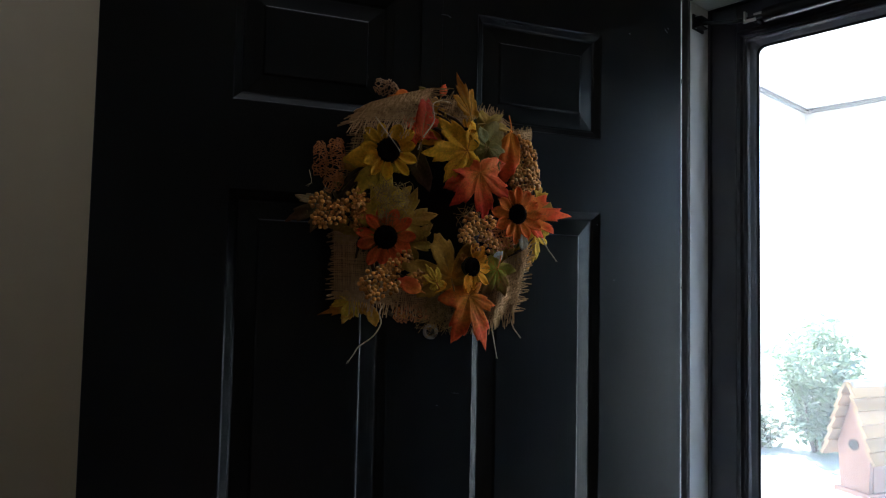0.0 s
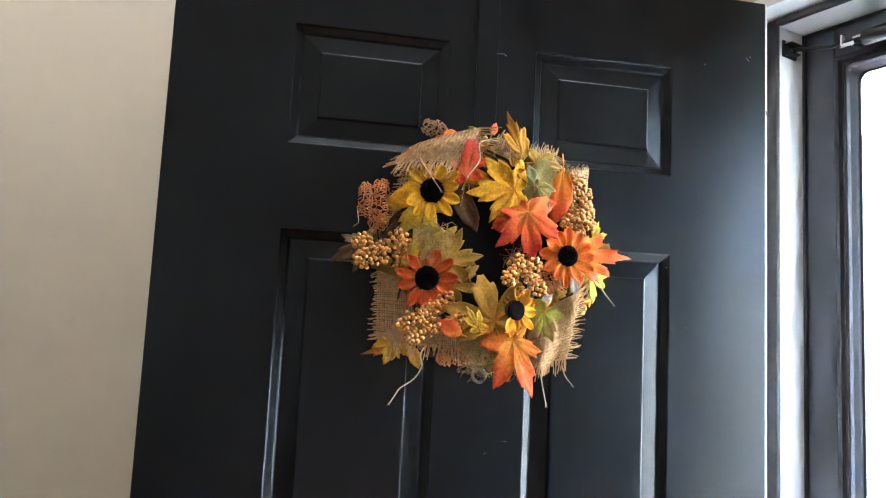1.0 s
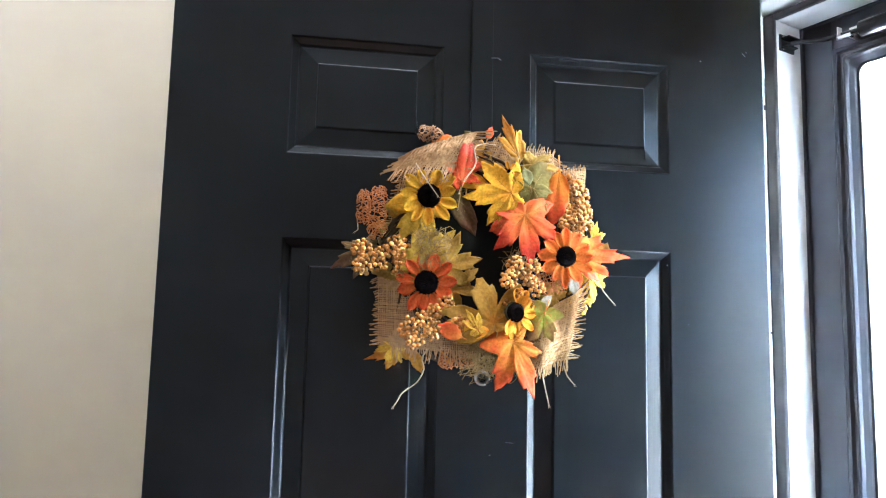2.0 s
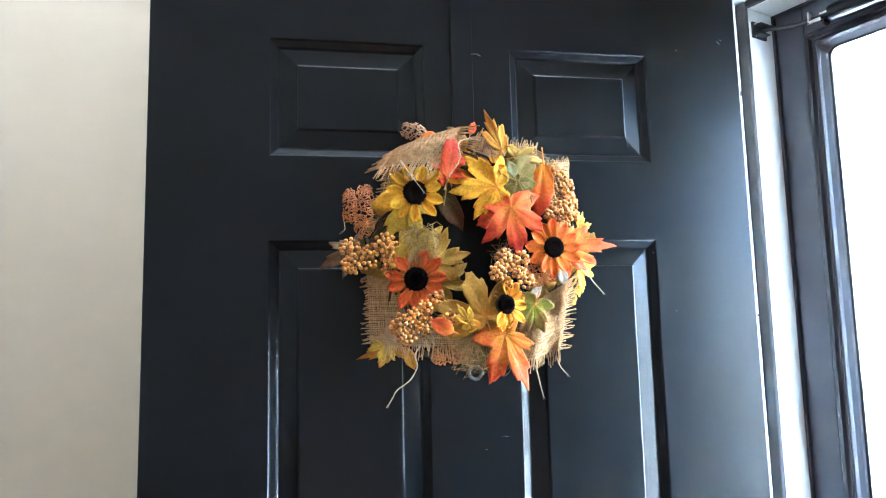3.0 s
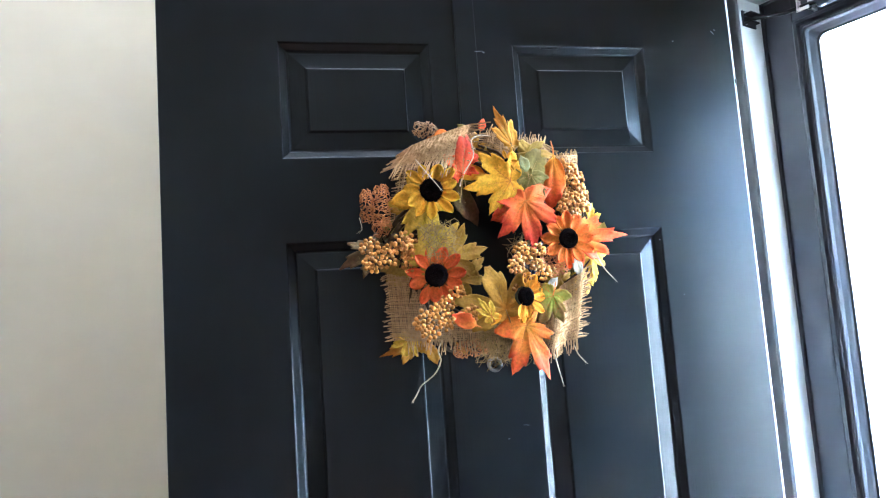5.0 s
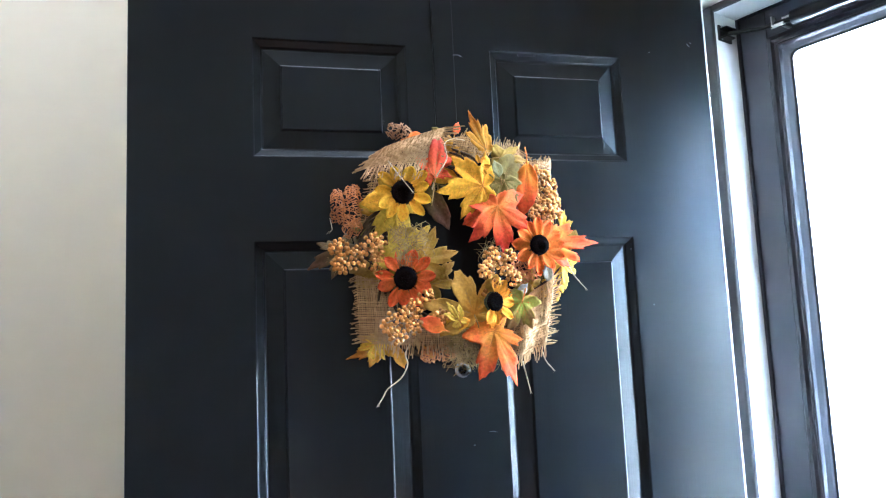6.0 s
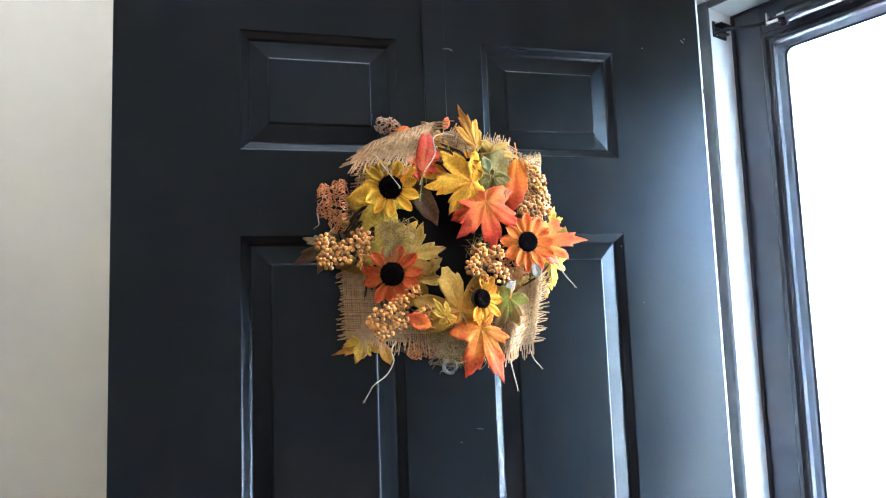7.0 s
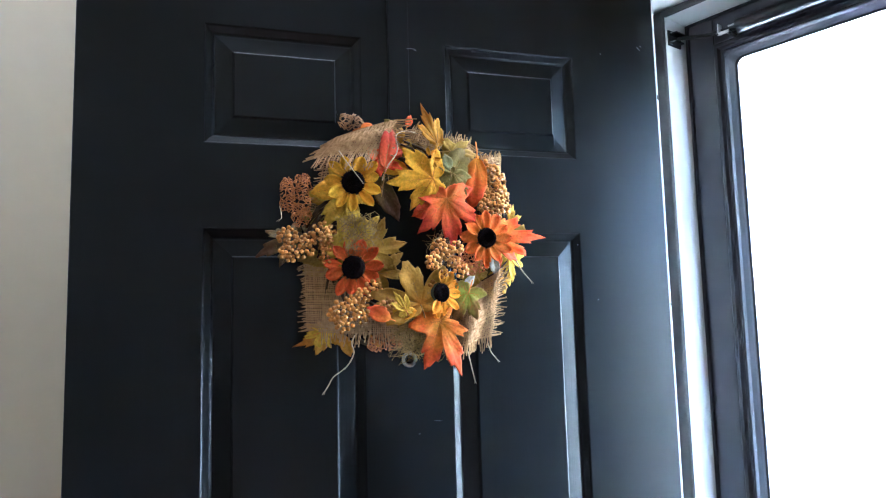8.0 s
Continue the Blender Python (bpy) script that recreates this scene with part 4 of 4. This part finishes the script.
leaf("ovate", 0.4805, -0.07, 1.6468, 0.0325, 116, 0, 0, RED, wide=1.02)
leaf("broad", 0.4942, -0.09, 1.6537, 0.0735, -171, 6, 0, CORAL, curl=0.25, wide=0.95)
leaf("broad", 0.5634, -0.08, 1.6021, 0.0912, -89, 0, -6, ORANGE, wide=0.5)
leaf("oak", 0.5705, -0.074, 1.5932, 0.047, -122, 0, 0, CORAL, wide=0.8)
# middle leaves
leaf("broad", 0.3515, -0.078, 1.5802, 0.0747, -45, 4, 0, YGREEN, wide=0.85)
leaf("ovate", 0.3526, -0.076, 1.607, 0.0389, -65, 0, 0, OLIVE, wide=0.96)
leaf("broad", 0.3868, -0.078, 1.5821, 0.055, -78, 4, 0, MOSS, wide=1.05)
leaf("ovate", 0.3879, -0.074, 1.5917, 0.0247, -5, 0, 0, ORANGE, wide=0.83)
leaf("oak", 0.397, -0.076, 1.5502, 0.0501, -52, 0, 0, MOSS, wide=0.8)
leaf("oak", 0.4493, -0.102, 1.5057, 0.0656, 16, -4, 0, TAN, curl=0.15, wide=1.3)
leaf("ovate", 0.4841, -0.096, 1.5062, 0.0348, 94, 0, 0, ORANGE, wide=0.77)
leaf("oak", 0.428, -0.106, 1.4975, 0.0305, 31, 0, 0, LEMON, wide=0.6)
leaf("ovate", 0.4079, -0.1, 1.4873, 0.0344, 62, 0, 0, CORAL, wide=0.95)
leaf("ovate", 0.4459, -0.102, 1.497, 0.0557, 99, 0, 0, YELLOW, wide=0.5)
leaf("ovate", 0.5171, -0.085, 1.5301, 0.0241, -51, 0, 0, PALE, wide=0.77)
leaf("ovate", 0.5611, -0.09, 1.571, 0.025, -168, 0, 0, PALE, wide=0.96)
leaf("broad", 0.5193, -0.098, 1.5203, 0.0515, 150, 0, 12, LIGHT_GREEN, wide=0.8)
leaf("broad", 0.4777, -0.098, 1.4825, 0.0863, -154, 2, -4, ORANGE, curl=0.1, wide=0.82, lop=0.5)
leaf("oak", 0.544, -0.07, 1.5428, 0.0312, 39, 0, 0, OLIVE)

# sunflowers
sunflower(0.3623, -0.088, 1.6736, 0.0425, 0.0160, 11, petal_yellow, "yellow fabric sunflower with a dark centre", roll=10, tilt=4, turn=-4, seed=3)
sunflower(0.5493, -0.098, 1.5977, 0.0410, 0.0143, 12, petal_orange, "orange fabric sunflower with a dark centre", roll=0, tilt=2, turn=6, seed=4)
sunflower(0.362, -0.084, 1.5578, 0.0430, 0.0160, 11, petal_red, "red-orange fabric sunflower with a dark centre", roll=5, tilt=-2, turn=-6, seed=5)
sunflower(0.4777, -0.108, 1.5211, 0.0360, 0.0130, 11, petal_gold, "golden fabric sunflower half hidden by leaves", roll=0, tilt=0, turn=25, seed=6, spread=(-125, 100))
sunflower(0.471, -0.094, 1.71, 0.0170, 0.0042, 7, petal_gold, "small golden flower bud", roll=0, seed=7)

# berry sprays
berries(0.309, -0.072, 1.59, ((-0.0328, 0.0107, 0.0109), (-0.0304, -0.0103, 0.0109), (-0.0070, 0.0045, 0.0094), (-0.0086, -0.0080, 0.0086), (0.0140, 0.0138, 0.0133), (0.0179, -0.0049, 0.0078), (0.0187, -0.0150, 0.0086), (0.0281, 0.0092, 0.0070)), 1)
berries(0.57, -0.074, 1.688, ((-0.0027, 0.0087, 0.0101), (0.0098, -0.0006, 0.0094), (-0.0050, -0.0100, 0.0109), (0.0090, -0.0178, 0.0094), (-0.0112, 0.0197, 0.0055)), 2)
berries(0.571, -0.076, 1.65, ((-0.0166, -0.0039, 0.0094), (0.0021, 0.0008, 0.0117), (0.0146, 0.0117, 0.0086), (-0.0042, -0.0164, 0.0094), (-0.0120, 0.0133, 0.0078), (0.0161, -0.0055, 0.0070)), 6)
berries(0.36, -0.086, 1.505, ((0.0290, 0.0264, 0.0094), (0.0165, 0.0163, 0.0094), (-0.0007, 0.0046, 0.0101), (-0.0178, -0.0048, 0.0109), (0.0118, -0.0095, 0.0109), (-0.0116, -0.0220, 0.0101), (-0.0272, -0.0110, 0.0055)), 3)
berries(0.408, -0.094, 1.503, ((-0.0005, 0.0010, 0.0094), (0.0081, -0.0068, 0.0055), (-0.0075, 0.0057, 0.0047)), 7)
berries(0.488, -0.098, 1.562, ((-0.0071, 0.0191, 0.0117), (-0.0196, 0.0019, 0.0094), (0.0139, 0.0207, 0.0078), (0.0100, 0.0019, 0.0078), (0.0210, -0.0090, 0.0086), (-0.0040, -0.0152, 0.0055), (-0.0196, -0.0292, 0.0039), (0.0054, 0.0097, 0.0062)), 4)

# twine
twine(((0.402, -0.09, 1.677), (0.408, -0.095, 1.694), (0.424, -0.092, 1.719), (0.424, -0.085, 1.742), (0.437, -0.08, 1.751), (0.454, -0.07, 1.753)))
twine(((0.344, -0.085, 1.717), (0.354, -0.1, 1.696), (0.363, -0.108, 1.681), (0.37, -0.11, 1.671)), radius=0.0008)
twine(((0.369, -0.06, 1.47), (0.361, -0.066, 1.457), (0.364, -0.064, 1.443), (0.356, -0.055, 1.425), (0.338, -0.05, 1.411), (0.332, -0.045, 1.4), (0.327, -0.04, 1.391)))
twine(((0.608, -0.06, 1.571), (0.617, -0.062, 1.554), (0.633, -0.058, 1.538)))
twine(((0.561, -0.055, 1.45), (0.565, -0.058, 1.436), (0.576, -0.055, 1.424)))
twine(((0.529, -0.06, 1.438), (0.533, -0.06, 1.419), (0.54, -0.055, 1.396)))
twine(((0.269, -0.02, 1.65), (0.271, -0.03, 1.633), (0.268, -0.03, 1.629)), radius=0.0006, name='thread', label='short pale thread')

# ---- wreath hanger on the door ----
hanger = thing("wreath_hanger", "flat black metal wreath hanger hooked over the door", "hanger")
bm = bmesh.new()
add_box(bm, (0.433, -0.0030, 1.70), (0.466, -0.0008, 2.0495), 0.0006, 1)
add_box(bm, (0.433, -0.0030, 2.0475), (0.466, DT + 0.003, 2.0497), 0.0004, 1)
add_box(bm, (0.433, DT + 0.0008, 2.00), (0.466, DT + 0.003, 2.0497), 0.0006, 1)
part("strap", bm, door_paint, hanger)
part("hook", tube([(0.4495, -0.002, 1.705), (0.4495, -0.010, 1.698), (0.4495, -0.03, 1.697), (0.4495, -0.042, 1.705), (0.4495, -0.044, 1.72)], 0.003, 8), door_paint, hanger)

# ---- birdhouse on a post, by the porch ----
bird_wood = mat("faded_rose_wood", (0.28, 0.16, 0.13), (0.40, 0.25, 0.21), rough=0.8, grain=14, stretch=(1, 1, 0.2), bump=0.4)
shingle_wood = mat("weathered_tan_shingle", (0.36, 0.24, 0.13), (0.50, 0.36, 0.22), rough=0.85, grain=18, stretch=(0.3, 1, 1), bump=0.5, vary=0.2)
zinc_sheet = mat("dull_zinc_sheet", (0.36, 0.37, 0.39), (0.48, 0.49, 0.5), rough=0.5, metal=0.8)
post_wood = mat("grey_post_wood", (0.25, 0.22, 0.18), (0.36, 0.32, 0.27), rough=0.85, grain=12, stretch=(1, 1, 0.15), bump=0.4)
BX, BY, BZ = 1.853, 0.423, 1.243       # gable's top; the gable looks along -x
house = thing("birdhouse", "small rose wooden birdhouse with a tan shingle roof", "birdhouse", Matrix.Translation((BX, BY, BZ)))
HALF, DROP, LONG, LOW = 0.066, 0.205, 0.22, 0.29
for x in (0.012, LONG - 0.024):
    bm = bmesh.new()
    gable = ((-0.050, -0.17), (-0.042, -LOW), (0.042, -LOW), (0.050, -0.17), (0.0, -0.025))
    a = [bm.verts.new((x, y, z)) for y, z in gable]
    b = [bm.verts.new((x + 0.012, y, z)) for y, z in gable]
    bm.faces.new(a)
    bm.faces.new(b[::-1])
    for k in range(5):
        bm.faces.new((a[k], b[k], b[(k + 1) % 5], a[(k + 1) % 5]))
    bmesh.ops.recalc_face_normals(bm, faces=bm.faces)
    part("gable_wall", bm, bird_wood, house)
for sgn in (-1, 1):
    bm = box((0.024, sgn * 0.043 - 0.005, -LOW + 0.002), (LONG - 0.024, sgn * 0.043 + 0.005, -0.17), 0.001)
    part("side_wall", bm, bird_wood, house)
part("floor_board", box((0.0, -0.055, -LOW - 0.014), (LONG - 0.004, 0.055, -LOW), 0.002), bird_wood, house)
# no opening is cut: a shallow black cup gives the hole's darkness
bm = bmesh.new()
rings = [[Vector((x, r * math.cos(q), -0.168 + r * math.sin(q))) for q in (2 * math.pi * k / 20 for k in range(20))] for r, x in ((0.015, 0.0125), (0.015, 0.0095), (0.012, 0.0095), (0.012, 0.0118))]
loft_rings(bm, rings)
part("entrance_disc", bm, black_rubber, house, "round black disc drawn as the dark entrance hole")
rnd = random.Random(2)
ROWS_OF_SHINGLES = 6
slope = math.atan2(DROP, HALF)
length = math.hypot(HALF, DROP)
for sgn in (-1, 1):
    for k in range(ROWS_OF_SHINGLES):
        for c in range(2):
            x0 = -0.018 + c * (LONG + 0.03) / 2
            bm = box((x0 + 0.001, 0, -0.004), (x0 + (LONG + 0.03) / 2 - 0.001, length / ROWS_OF_SHINGLES * 1.35, 0.005), 0.001, 1)
            down = Matrix.Translation((0, sgn * HALF * k / ROWS_OF_SHINGLES, -DROP * k / ROWS_OF_SHINGLES + 0.006)) @ (Matrix.Scale(-1, 4, (0, 1, 0)) if sgn < 0 else Matrix.Identity(4)) @ pose(0, 0, 0, -math.degrees(slope) + 13 + rnd.uniform(-1.5, 1.5), 0, 0)
            bm.transform(down)
            if sgn < 0:
                bmesh.ops.reverse_faces(bm, faces=bm.faces)
            part("shingle", bm, shingle_wood, house)
bm = bmesh.new()
add_box(bm, (-0.008, -0.015, -0.010), (LONG + 0.016, 0.015, 0.010), 0.006, 3)
part("ridge_cap", bm, zinc_sheet, house, "dull zinc ridge cap")
stand = thing("birdhouse_post", "square grey wooden post under the birdhouse", "post", Matrix.Translation((BX + 0.13, BY, 0)))
part("post", box((-0.04, -0.04, -0.36), (0.04, 0.04, BZ - LOW - 0.0145), 0.004), post_wood, stand)


# ---- shrubs in the garden ----
shrub_leaf = mat("shrub_leaf", (0.15, 0.20, 0.11), (0.25, 0.31, 0.18), rough=0.5, grain=3, bump=0, through_light=0.3)
shrub_bark = mat("shrub_bark", (0.10, 0.075, 0.05), (0.18, 0.14, 0.10), rough=0.9, grain=30, bump=0.4)


# lighter leaf copy: sun glare on the low shrub put into its colour
pale_leaf = mat("pale_glare_leaf", (0.26, 0.29, 0.18), (0.38, 0.40, 0.28), rough=0.6, grain=3, bump=0, through_light=0.3)


def shrub(x, y, wide, high, leaves, seed, label, foliage):
    rnd = random.Random(seed)
    ob = thing("shrub", label, "shrub", Matrix.Translation((x, y, GROUND)), group="garden shrubs")
    bm = bmesh.new()
    tips = []
    for k in range(26):
        a, q = rnd.uniform(0, 6.283), math.sqrt(rnd.random())
        top = Vector((wide / 2 * q * math.cos(a), wide / 2 * q * math.sin(a), high * rnd.uniform(0.55, 1.02) * (1 - 0.35 * q * q)))
        foot = Vector((top.x * 0.12, top.y * 0.12, 0))
        mid = (top + foot) / 2 + Vector((rnd.uniform(-0.1, 0.1), rnd.uniform(-0.1, 0.1), 0.1)) * wide * 0.5
        add_tube(bm, [foot, mid, top], 0.012 * wide, 5, 0.25)
        for t in (0.25, 0.45, 0.6, 0.75, 0.9, 1.0):
            tips.append(foot * (1 - t) ** 2 + mid * 2 * t * (1 - t) + top * t * t)
    part("stems", bm, shrub_bark, ob)
    co, faces = [], []
    for k in range(leaves):
        p = rnd.choice(tips) + Vector((rnd.gauss(0, 1), rnd.gauss(0, 1), rnd.gauss(0, 0.8))) * wide * 0.075
        p.z = max(p.z, 0.03)
        m = Euler((rnd.uniform(-1.2, 1.2), rnd.uniform(-1.2, 1.2), rnd.uniform(0, 6.28))).to_matrix()
        s = rnd.uniform(0.035, 0.06)
        n = len(co)
        for q in ((0, -1, 0), (0.42, -0.2, 0.1), (0.3, 0.5, 0.05), (0, 1, -0.1), (-0.3, 0.5, 0.05), (-0.42, -0.2, 0.1)):
            co.append(p + m @ (Vector(q) * s))
        faces += [(n, n + 1, n + 2, n + 3), (n, n + 3, n + 4, n + 5)]
    me = bpy.data.meshes.new("foliage")
    me.from_pydata(co, [], faces)
    me.materials.append(foliage)
    fo = new("foliage", me)
    fo.parent = ob
    tagged(fo, kind="stuff")
    return ob


shrub(6.95, 4.85, 1.25, 1.55, 5200, 3, "rounded green leafy garden shrub in full sun", shrub_leaf)
shrub(6.5, 5.25, 0.7, 0.5, 900, 4, "low pale green garden shrub beside the lawn", pale_leaf)
